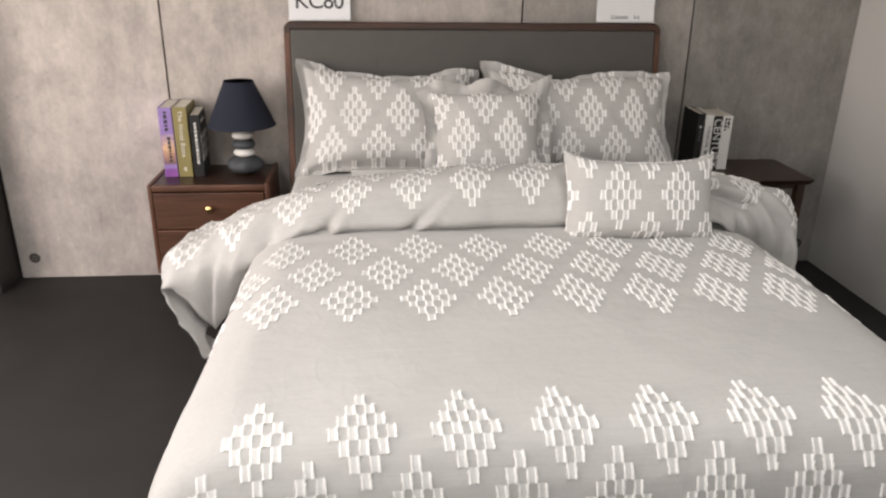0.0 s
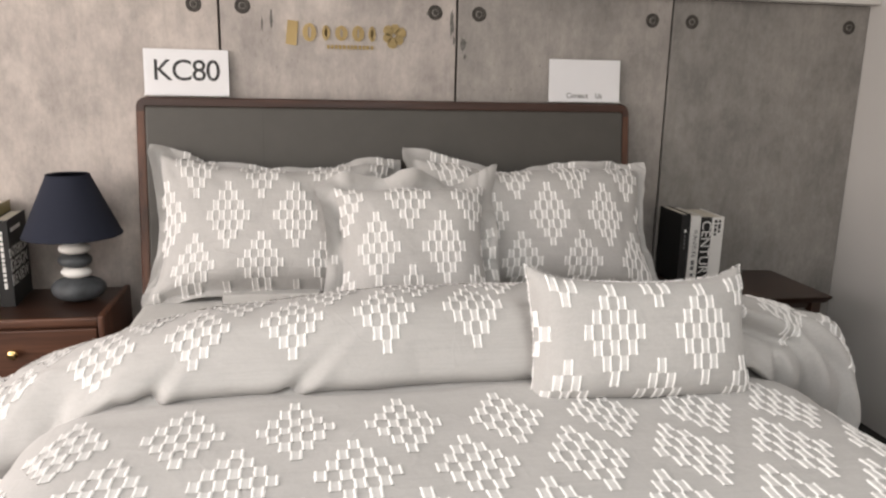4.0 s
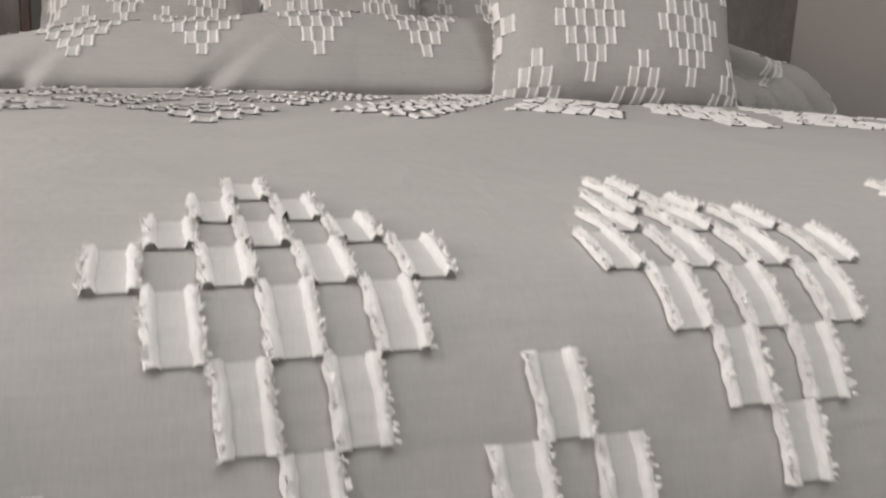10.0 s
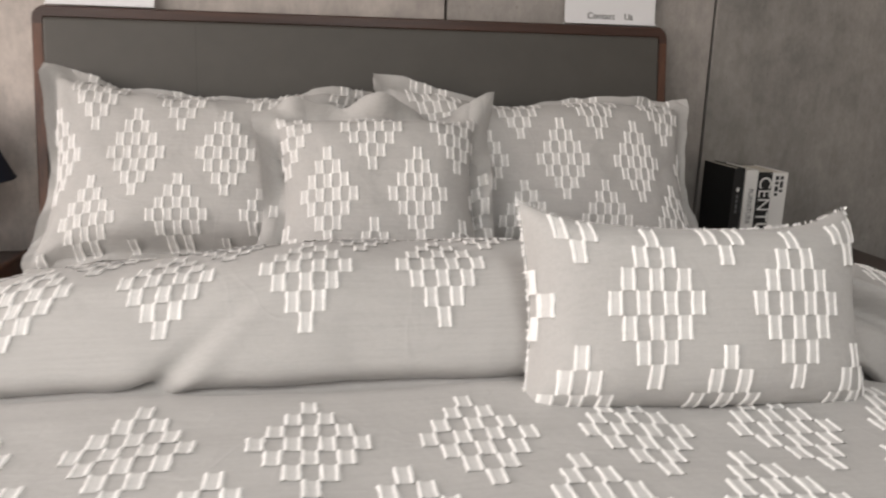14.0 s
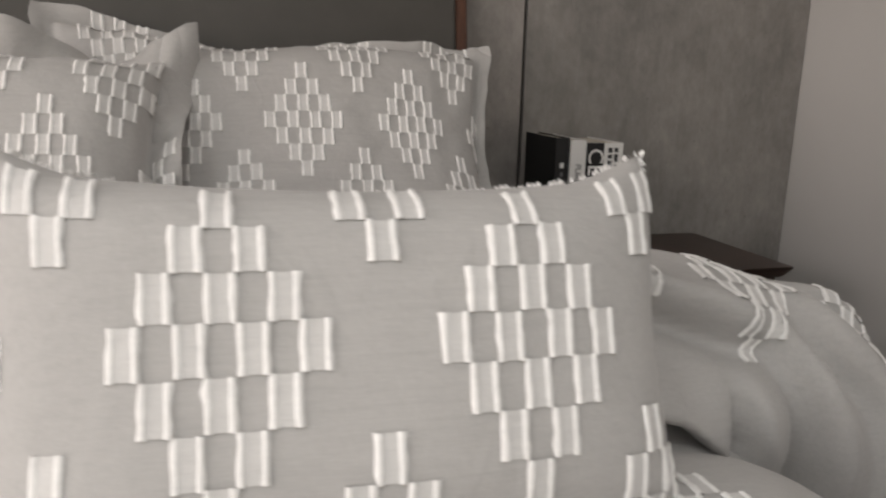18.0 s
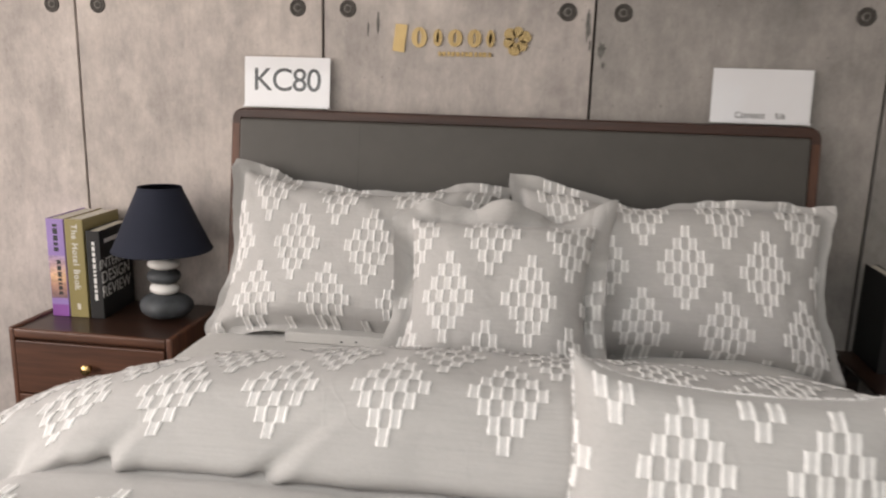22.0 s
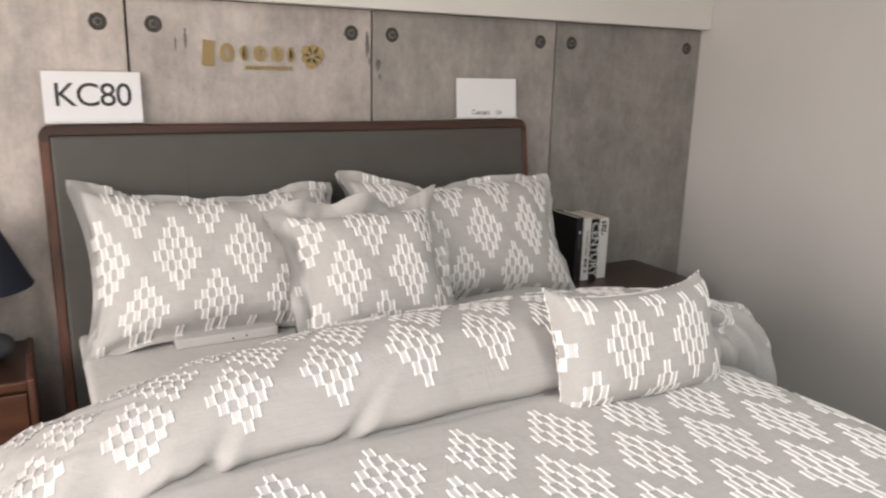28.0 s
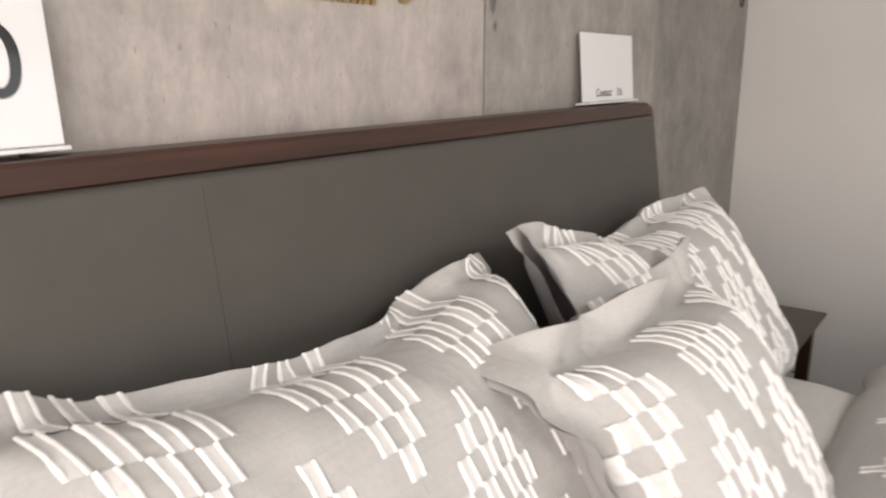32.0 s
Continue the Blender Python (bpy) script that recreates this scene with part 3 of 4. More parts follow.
def wrinkle(u, v, amp, seed=0.0):
    a = noise.noise(Vector((u * 3.1 + seed, v * 1.7, seed * 0.7)))
    b = noise.noise(Vector((u * 7.0 + seed, v * 11.0 + seed, 3.3)))
    c = abs(noise.noise(Vector((u * 2.2 + v * 2.6 + seed, v * 1.3 - u * 0.8, 8.1))))
    return amp * (a * 0.9 + b * 0.22 - 1.5 * max(0.0, 0.17 - c))


# ---- duvet: the spread part ----
ACROSS = glide(((0, 0), (0.45, 0.0), (0.78, 0.012), (0.88, 0.035), (0.955, 0.085), (0.995, 0.16), (1.02, 0.26), (1.045, 0.42), (1.06, 0.585)))
ALONG = glide(((-1.10, 0.70), (-1.42, 0.693), (-1.9, 0.684), (-2.2, 0.672), (-2.39, 0.657), (-2.47, 0.650), (-2.525, 0.637), (-2.558, 0.610), (-2.580, 0.572), (-2.596, 0.53), (-2.612, 0.42), (-2.632, 0.27), (-2.65, 0.10)))


def duvet_at(u, v):
    x, drop = ACROSS(abs(u))
    y, z = ALONG(v)
    s = 1 if u > 0 else -1
    fan = 1 + 0.005 * max(0.0, v - 0.3)
    low = max(0.0, min(1.0, (0.6 - (z - drop)) / 0.4))
    w = wrinkle(u, v, 0.010) * (1 + 2.0 * low)
    w += 0.0115 * (0.16 - abs(noise.noise(Vector((u * 1.1 + 0.25 * math.sin(v * 5), v * 6.5 + u * 0.9, 2.2))))) * max(0.15, 1 - v * 0.75)
    w -= 0.020 * math.exp(-((v - 0.212) / 0.030) ** 2)
    foot = max(0.0, min(1.0, (v - 1.35) / 0.3))
    px = XC + s * x * fan + 0.045 * (v - 0.3) * (1 - min(1, abs(u))) + s * 0.042 * max(0.0, v - 0.5) * min(1.0, abs(u)) ** 2 + s * w * min(1, drop * 5)
    px += 0.020 * max(0.0, min(1.0, (v - 1.30) / 0.28)) * max(0.0, min(1.0, (-0.36 - px) / 0.12))
    zz = z - drop * (1 - 0.75 * foot * min(1, (v - 1.35) / 0.5 if v > 1.35 else 0))
    return (px, y - foot * w * 0.8 - 0.02 * foot * drop, max(0.05, zz + w * (1 - foot) * (1 - min(1, drop * 5) * 0.6)))


DUVET = holder("duvet", "light grey cotton duvet with white tufted diamonds, folded back", "bedding")
part("spread", sheet(duvet_at, np.linspace(-1.46, 1.46, 150), np.linspace(0.0, ALONG.length, 150)), M_FABRIC, DUVET, "smooth spread grey cover")

# ---- duvet: the turned-back roll ----
ROLL = glide(((-1.16, 0.660), (-1.24, 0.666), (-1.288, 0.678), (-1.317, 0.700), (-1.320, 0.726), (-1.300, 0.760), (-1.274, 0.792), (-1.250, 0.825), (-1.213, 0.850), (-1.165, 0.861), (-1.10, 0.861), (-1.03, 0.853), (-0.93, 0.829), (-0.80, 0.785), (-0.70, 0.735), (-0.66, 0.690), (-0.68, 0.665)))
ROLL_W = glide(((0, 0), (0.25, 0.008), (0.43, 0.026), (0.6, 0.048), (0.8, 0.090), (1.0, 0.148), (1.2, 0.208), (1.30, 0.245), (1.345, 0.275), (1.33, 0.33), (1.27, 0.45), (1.18, 0.60)))
ROLL_E = glide(((0, 0), (0.5, 0.0), (0.8, 0.015), (1.0, 0.035), (1.12, 0.06), (1.182, 0.095), (1.208, 0.17), (1.212, 0.36), (1.2, 0.58)))


HEM_W = ((0, 0.78, 0.88, 0.955, 1.02, 1.10, 1.19, 1.27, 1.35), (0, 0.012, 0.035, 0.085, 0.22, 0.38, 0.49, 0.30, 0.10))
HEM_E = ((0, 0.78, 0.88, 0.955, 1.02, 1.10, 1.22), (0, 0.004, 0.018, 0.050, 0.12, 0.24, 0.36))

EAST_FOLDS = (((0.74, 0.310), (0.93, 0.265), 0.039, 0.022), ((1.01, 0.245), (1.16, 0.070), 0.034, 0.024), ((1.06, 0.290), (1.28, 0.160), 0.024, 0.026),
              ((0.78, 0.150), (0.98, 0.085), 0.030, 0.018), ((1.14, 0.370), (1.42, 0.270), 0.018, 0.028), ((0.95, 0.180), (1.04, 0.050), 0.024, 0.014))


def roll_at(u, v):
    x, drop = (ROLL_E if u > 0 else ROLL_W)(abs(u))
    y, z = ROLL(v)
    out = max(0.0, abs(u) - 0.75)
    mid = (-1.0, 0.74)
    k = 1 - 0.35 * min(1.0, out / 0.7)
    w = wrinkle(u * 1.5, v * 1.3, 0.018, 5.0) * (0.6 + min(1.6, out * 3))
    # pinched folds running in from the front crease
    pinch = 0.0
    for pu, lean, deep, wide in ((-0.74, 0.5, 0.028, 0.026), (-0.44, 0.9, 0.022, 0.024), (-0.95, 0.2, 0.026, 0.03), (-1.2, 0.35, 0.03, 0.03)):
        d = u - pu - lean * (v - 0.1)
        pinch += deep * (0.5 * math.exp(-((d - 1.6 * wide) / wide) ** 2) - math.exp(-(d / wide) ** 2)) * math.exp(-((v - 0.12) / 0.13) ** 2)
    # gathered folds round the east end: a groove with a ridge above it along each line
    if u > 0.6:
        for (ua, va), (ub, vb), deep, wide in EAST_FOLDS:
            du, dv = ub - ua, vb - va
            t = ((u - ua) * du + (v - va) * dv) / (du * du + dv * dv)
            over = max(0.0, -t, t - 1) * math.hypot(du, dv)
            d = ((v - va) * du - (u - ua) * dv) / math.hypot(du, dv) + 0.010 * noise.noise(Vector((u * 9, v * 9, 3.7)))
            pinch += deep * (0.75 * math.exp(-((d - 1.7 * wide) / (1.1 * wide)) ** 2) - math.exp(-(d / wide) ** 2)) * math.exp(-(over / 0.05) ** 2)
    side = min(1.0, out * 2.2)
    if side > 0:
        pinch += (0.010 if u > 0 else 0.030) * side * (0.35 - 1.6 * abs(noise.noise(Vector((u * 5.5 + 2, v * 3.2 + u * 1.5, 4.4)))))
    if u < -0.85:
        pinch += 0.020 * min(1.0, (-0.85 - u) * 4) * (0.25 - abs(noise.noise(Vector((u * 9.5 - v * 5.0, v * 4.0 + 1.7, 6.1)))))
    pinch += 0.010 * (0.30 - abs(noise.noise(Vector((u * 4.2 + v * 3.0, v * 2.0 - u, 9.7))))) * math.exp(-((v - 0.16) / 0.16) ** 2)
    lip = 1 - min(1.0, max(0.0, (v - 0.16) / 0.20))
    drop_lip = float(np.interp(x, *(HEM_E if u > 0 else HEM_W)))
    lip = lip * lip * (3 - 2 * lip) * (1 - min(1.0, max(0.0, (abs(u) - 0.78) / 0.16)))
    y2, z2 = mid[0] + (y - mid[0]) * (1.0 - 0.06 * min(1, out)), mid[1] + (z - mid[1]) * k - drop * (1 - lip) - drop_lip * lip
    # the front hem lies down on the spread cover and hangs with it over the side
    low = 0.690 - float(np.interp(x, *(HEM_E if u > 0 else HEM_W)))
    f = min(1.0, max(0.0, (v - 0.04) / 0.17))
    g = min(1.0, max(0.0, (abs(u) - 0.80) / 0.16))
    f = 1 - g * (1 - f * f * (3 - 2 * f))
    if low < z2:
        z2 = low + (z2 - low) * f
    n = Vector((0, y - mid[0], (z - mid[1]) * 2)).normalized() * (w + pinch)
    s = 1 if u > 0 else -1
    if u > 0:
        x -= 0.045 * min(1.0, max(0.0, (u - 0.8) / 0.35))
        x -= 0.12 * g * (1 - min(1.0, v / 0.36)) ** 1.2
    return (XC + s * x + s * (w + 0.9 * pinch) * min(1, drop * 4), y2 + n.y, max(0.16, z2 + n.z))


part("turned_back_roll", sheet(roll_at, np.linspace(-1.80, 1.66, 250), np.linspace(0.0, ROLL.length, 110)), M_FABRIC, DUVET, "puffy grey turned-back fold")

rng = random.Random(11)
PITCH = 0.2260
for row, (tip, ch) in enumerate(((0.300, 0.0345), (0.483, 0.0362), (0.675, 0.0378))):
    shift = 0.5 * (row % 2)
    for k in range(-6, 8):
        cu = -0.145 + PITCH * (k + shift)
        if abs(cu) < 1.4:
            tuft_motif(duvet_at, cu, tip + 3.5 * ch, lambda u, v: True, DUVET, rng, -1, cw=0.0230, ch=ch)
for row, (tip, ch) in enumerate(((1.2875, 0.0361), (1.472, 0.0370), (1.668, 0.0370))):
    shift = 0.5 * (row % 2)
    for k in range(-6, 8):
        # even spacing across the foot: the cloth's own coordinate for a given place across the bed
        lo, hi, place, cv = -1.3, 1.3, -0.569 + 0.2345 * (k + shift), tip + 3.5 * ch
        # the cloth is drawn in a little towards the south-west corner
        place += 0.0 if place > -0.4 else 0.008 if row == 0 else 0.014
        if abs(place - XC) < 1.0:
            for _ in range(24):
                cu = (lo + hi) / 2
                lo, hi = (cu, hi) if duvet_at(cu, cv)[0] < place else (lo, cu)
            pull = (duvet_at(cu + 0.02, cv)[0] - duvet_at(cu - 0.02, cv)[0]) / 0.04
            tuft_motif(duvet_at, cu, cv, lambda u, v: True, DUVET, rng, -1, abs(cu) < 0.75, cw=min(0.026, 0.0220 / max(0.8, pull)), ch=ch, single=row < 2 and abs(place - XC) < 0.85)
ROLL_TIP = 0.245
for row in range(3):
    shift = 0.5 * (row % 2)
    for k in range(-7, 8):
        cu = -0.380 + 0.2265 * (k + shift) - (0.022 if row == 1 else 0.0)
        if -1.70 < cu < 1.5:
            tuft_motif(roll_at, cu, ROLL_TIP + 3.5 * CELL_H + 0.18 * row, lambda u, v: True, DUVET, rng, 1, cw=0.0216)

# ---- pillows ----


def build_pillow(name, label, matrix, w, h, thick, flange, lattice, seed, crest=((-1, 0), (1, 0)), soft=0.016, arch=0.0, flaps=(0.0, 0.0), ruffle=1.0):
    """A cushion that faces -y in its own space: x across, z up. lattice: (column offset, row offset, pitch)."""
    ob = holder(name, label, "pillow", group="pillows on the bed")
    ob.matrix_world = matrix
    W, H = w / 2 + flange, h / 2 + flange
    cx = np.linspace(-1, 1, 81)
    cz = np.convolve(np.pad(np.interp(cx, [c[0] for c in crest], [c[1] for c in crest]), 4, mode="edge"), np.ones(9) / 9, mode="valid")
    rise = lambda q: float(np.interp(q, cx, cz))

    def form(a, b, side):
        if not flange and abs(a) > W:
            # round the end of the cushion onto its back
            a, side = math.copysign(2 * W - abs(a), a), -side
        sa, sb = a / (w / 2), b / (h / 2)
        ia, ib = min(1.0, abs(sa)), min(1.0, abs(sb))
        t = (thick if side < 0 else 0.5 * thick) * (max(0.0, 1 - ia ** 3.8) ** 0.5) * (max(0.0, 1 - ib ** 4.4) ** 0.52) * (1 + 0.04 * max(-1.0, min(1.0, sb)))
        # puffed edges pull in between the corners
        pa = a * (1 - (0.105 if flange else 0.055) * (1 - min(1, abs(sb)) ** 2) * min(1, abs(sa)))
        pb = b * (1 - (0.07 if flange else 0.15 if b > 0 else 0.03) * (1 - min(1, abs(sa)) ** 2) * min(1, abs(sb)))
        k = wrinkle(a * 2.0, b * 2.0, soft, seed)
        k -= 0.55 * soft * (ia ** 4 + ib ** 4) * (1 - 2.2 * abs(noise.noise(Vector((a * 13 + seed, b * 13, seed)))))
        k += 0.45 * soft * (0.22 - abs(noise.noise(Vector((a * 7.5 + b * 3 + seed, b * 4.2 - a * 2, seed + 6))))) * (0.4 + ia * ia + ib * ib * (2.2 if b < 0 else 1.0))
        edge = max(abs(a) - w / 2, abs(b) - h / 2, 0.0)
        wave = ruffle * edge * (0.6 * math.sin(11 * a + 8 * b + seed * 3) + 0.5 * math.sin(27 * a - 19 * b + seed) + 0.5 * noise.noise(Vector((a * 16, b * 16, seed)))) if flange else 0.0
        lift = (0.010 if flange else 0.0) * (noise.noise(Vector((a * 8.5 + seed, seed, 1.1))) + 0.5 * noise.noise(Vector((a * 21 + seed, seed, 5.1)))) * max(0.0, b / H) ** 4 + rise(a / W) * max(0.0, b / H) ** 2.2 + arch * max(0.0, 1 - (a / W) ** 2) * max(0.0, -b / H) ** 1.6
        # the upper corners turned forward or back
        wave += (flaps[0] if a < 0 else flaps[1]) * max(0.0, min(1.0, (abs(a) - w * 0.40) / (0.1 * w + flange))) ** 1.5 * max(0.0, min(1.0, (b + 0.05) / 0.15))
        if arch:
            wave += 0.9 * max(0.0, -b - h / 2)
        return (pa, side * t + wave + (0.6 * k if side < 0 else -0.4 * k) + (0.0 if t > 0.004 else side * 0.0015), pb + lift)

    def front(a, b):
        return form(a, b, -1)

    def back(a, b):
        return form(a, b, 1)
    n = 64
    us = np.concatenate((np.linspace(-W, -w / 2, 4)[:-1], np.linspace(-w / 2, w / 2, n), np.linspace(w / 2, W, 4)[1:])) if flange else np.linspace(-W, W, n)
    vs = np.concatenate((np.linspace(-H, -h / 2, 4)[:-1], np.linspace(-h / 2, h / 2, 44), np.linspace(h / 2, H, 4)[1:])) if flange else np.linspace(-H, H, 44)
    bm = sheet(front, us, vs)
    cover = part("front_cover", bm, M_FABRIC, ob, "grey cotton cover")
    bm = sheet(back, us, vs)
    bmesh.ops.reverse_faces(bm, faces=bm.faces)
    part("back_cover", bm, M_FABRIC, ob, "plain grey cotton back")
    rng = random.Random(int(seed * 10))
    co, ro, pitch = lattice
    rows = 0.187
    inside = lambda u, v: abs(u) < (W - 0.010 if flange else W + 0.006) and -H + 0.012 < v < h / 2 + (0.010 if flange else -0.010) and not (abs(u) > w / 2 - 0.012 and v > h * 0.28)
    for r in range(-2, 3):
        for k in range(-5, 6):
            cu, cv = co + pitch * (k + 0.5 * (r % 2)), ro + rows * r
            if abs(cu) < W + 0.05 and abs(cv) < H + 0.1:
                tuft_motif(front, cu, cv, inside, cover, rng, 1, cw=0.0215, single=True)
    if not flange:
        bm = bmesh.new()
        for i in range(520):
            t = i / 520 * 4
            q = t % 1 * 2 - 1
            a, b = ((q * W, -H), (W, q * H), (-q * W, H), (-W, -q * H))[int(t)]
            p = Vector(front(a, b))
            d = Vector((a / W if abs(abs(a) - W) < 1e-6 else 0, rng.uniform(-1.2, 1.2), b / H if abs(abs(b) - H) < 1e-6 else 0)) * rng.uniform(0.002, 0.005)
            s = Vector((b, 0, -a)).normalized() * 0.003
            bm.faces.new([bm.verts.new(x) for x in (p - s, p + s, p + d + s * 0.6, p + d - s * 0.6)])
        part("edge_fringe", bm, M_TUFT, ob, "short white edge fringe")
    return ob


def leaning(x, y0, z0, y1, z1, turn=0.0, roll=0.0):
    """The pose of a cushion whose middle lies halfway between its bottom (y0, z0) and its top (y1, z1)."""
    lean = math.degrees(math.atan2(y1 - y0, z1 - z0))
    return Matrix.Translation((x, (y0 + y1) / 2, (z0 + z1) / 2)) @ pose(0, 0, 0, 0, 0, turn) @ pose(0, 0, 0, -lean, roll, 0)


build_pillow("pillow_sham", "large grey flanged pillow sham leaning on the headboard", leaning(-0.690, -0.47, 0.640, -0.205, 1.080, 0, 1.0), 0.845, 0.475, 0.138, 0.026, (-0.168, 0.024, 0.231), 1.0,
             ((-1, 0.060), (-0.88, 0.072), (-0.7, 0.055), (-0.48, 0.03), (-0.13, 0.012), (0.2, 0.01), (0.45, 0.035), (0.8, 0.050), (1, 0.050)), 0.022, 0.040, (-0.03, 0.03))
build_pillow("pillow_sham", "large grey flanged pillow sham leaning on the headboard", leaning(0.240, -0.485, 0.635, -0.22, 1.072, 0, 0), 0.90, 0.475, 0.138, 0.028, (0.028, 0.024, 0.231), 2.0,
             ((-1, 0.065), (-0.64, 0.060), (-0.43, 0.03), (-0.2, 0.01), (0.05, 0.022), (0.29, 0.043), (0.6, 0.036), (0.9, 0.03), (1, 0.015)), 0.022, 0.03, (-0.05, -0.03))
build_pillow("square_cushion", "square grey flanged cushion with white tufted diamonds", leaning(-0.240, -0.655, 0.645, -0.425, 1.035, 0, -0.5), 0.525, 0.436, 0.135, 0.058, (-0.132, -0.026, 0.226), 3.0,
             ((-1, 0.02), (-0.6, 0.012), (0, 0.016), (0.3, 0.004), (0.8, 0.01), (1, 0.03)), 0.019, 0.0, (-0.03, -0.05), 1.35)
build_pillow("lumbar_cushion", "small oblong grey cushion with fringed edges", leaning(0.213, -1.408, 0.666, -1.300, 0.950, -1.0, 0.8), 0.562, 0.312, 0.104, 0.0, (-0.102, 0.008, 0.226), 4.0,
             ((-1, 0.022), (-0.75, 0.0), (0.75, -0.003), (1, 0.018)), 0.010)

# white block under the sham and rumpled sheet
block = tagged(mesh_object("foam_block", box(-0.875, -0.55, -0.487, -0.18, 0.656, 0.688, 0.004), M_SHEET, False), "white flat foam block under the pillow sham", "block")
for x, z in ((-0.70, 0.668), (-0.655, 0.671)):
    part("speck", box(x - 0.003, x + 0.003, -0.4885, -0.486, z - 0.003, z + 0.003, 0.001), M_INK, block, "small black speck", False)


def rumple_at(u, v):
    r = max(0.0, 1 - u * u) * max(0.0, 1 - v * v)
    return (0.34 + 0.30 * u, -0.56 + 0.14 * v + 0.03 * u, 0.655 + 0.055 * r ** 0.6 + 0.012 * r * noise.noise(Vector((u * 3, v * 3, 1))))


tagged(mesh_object("rumpled_sheet", sheet(rumple_at, np.linspace(-1, 1, 36), np.linspace(-1, 1, 24)), M_SHEET), "rumpled white sheet end on the mattress", "bedding")

# ---- nightstands ----
NS = 0.60


def build_nightstand():
    ob = holder("nightstand", "walnut nightstand with two drawers and brass knobs", "nightstand")
    x0, x1, y0, y1 = -1.845, -1.275, -0.42, -0.02
    part("top", box(x0 + 0.012, x1 - 0.012, y0 + 0.012, y1, NS - 0.03, NS, 0.003), M_ESPRESSO, ob, "dark walnut top", False)
    part("side_panel", box(x0, x0 + 0.022, y0, y1, 0.15, NS + 0.008, 0.008, 3), M_WALNUT_V, ob)
    part("side_panel", box(x1 - 0.022, x1, y0, y1, 0.15, NS + 0.008, 0.008, 3), M_WALNUT_V, ob)
    part("front_rail", box(x0 + 0.02, x1 - 0.02, y0 - 0.001, y0 + 0.02, NS - 0.028, NS + 0.004, 0.007, 3), M_WALNUT, ob)
    part("carcass", box(x0 + 0.022, x1 - 0.022, y0 + 0.02, y1, 0.16, NS - 0.031), M_WALNUT, ob, "", False)
    for z0, z1 in ((0.385, NS - 0.034), (0.172, 0.379)):
        d = part("drawer", box(x0 + 0.024, x1 - 0.024, y0 - 0.004, y0 + 0.018, z0, z1, 0.004), M_WALNUT, ob, "walnut drawer front", False)
        knob = lathe(((0.008, 0.0), (0.007, 0.014), (0.0165, 0.018), (0.018, 0.024), (0.015, 0.029), (0.0, 0.030)), (0, 0, 0), 24)
        bmesh.ops.transform(knob, matrix=Matrix.Translation(((x0 + x1) / 2, y0 - 0.004, (z0 + z1) / 2 + 0.015)) @ Matrix.Rotation(radians(90), 4, 'X'), verts=knob.verts)
        part("knob", knob, M_BRASS, d, "round brass knob")
    for x in (x0 + 0.04, x1 - 0.04):
        for y in (y0 + 0.04, y1 - 0.04):
            part("leg", lathe(((0.012, 0.0), (0.02, 0.16 - FLOOR)), (x, y, FLOOR), 18), M_WALNUT_V, ob)


def build_side_table():
    ob = holder("side_table", "dark walnut bedside table with an overhanging top", "table")
    x0, x1, y0, y1 = 0.845, 1.468, -0.452, -0.015
    bm = box(x0, x1, y0, y1, NS - 0.030, NS, 0.0)
    low = [v for v in bm.verts if v.co.z < NS - 0.02]
    for v in low:
        v.co.x += 0.022 if v.co.x < 1.1 else -0.022
        v.co.y += 0.020 if v.co.y < -0.2 else 0.0
    bmesh.ops.bevel(bm, geom=list(bm.edges), offset=0.004, segments=2, affect='EDGES')
    part("top", bm, M_ESPRESSO, ob, "dark walnut top", False)
    for x in (x0 + 0.055, x1 - 0.055):
        for y in (y0 + 0.05, y1 - 0.045):
            part("leg", box(x - 0.021, x + 0.021, y - 0.021, y + 0.021, FLOOR, NS - 0.03, 0.004), M_ESPRESSO, ob, "", False)
    part("apron", box(x0 + 0.08, x1 - 0.08, y0 + 0.045, y0 + 0.062, NS - 0.055, NS - 0.031, 0.002), M_ESPRESSO, ob, "", False)
    part("apron", box(x0 + 0.08, x1 - 0.08, y1 - 0.055, y1 - 0.038, NS - 0.08, NS - 0.031, 0.002), M_ESPRESSO, ob, "", False)
    part("shelf", box(x0 + 0.05, x1 - 0.05, y0 + 0.045, y1 - 0.04, 0.16, 0.178, 0.003), M_ESPRESSO, ob, "", False)


build_nightstand()
build_side_table()


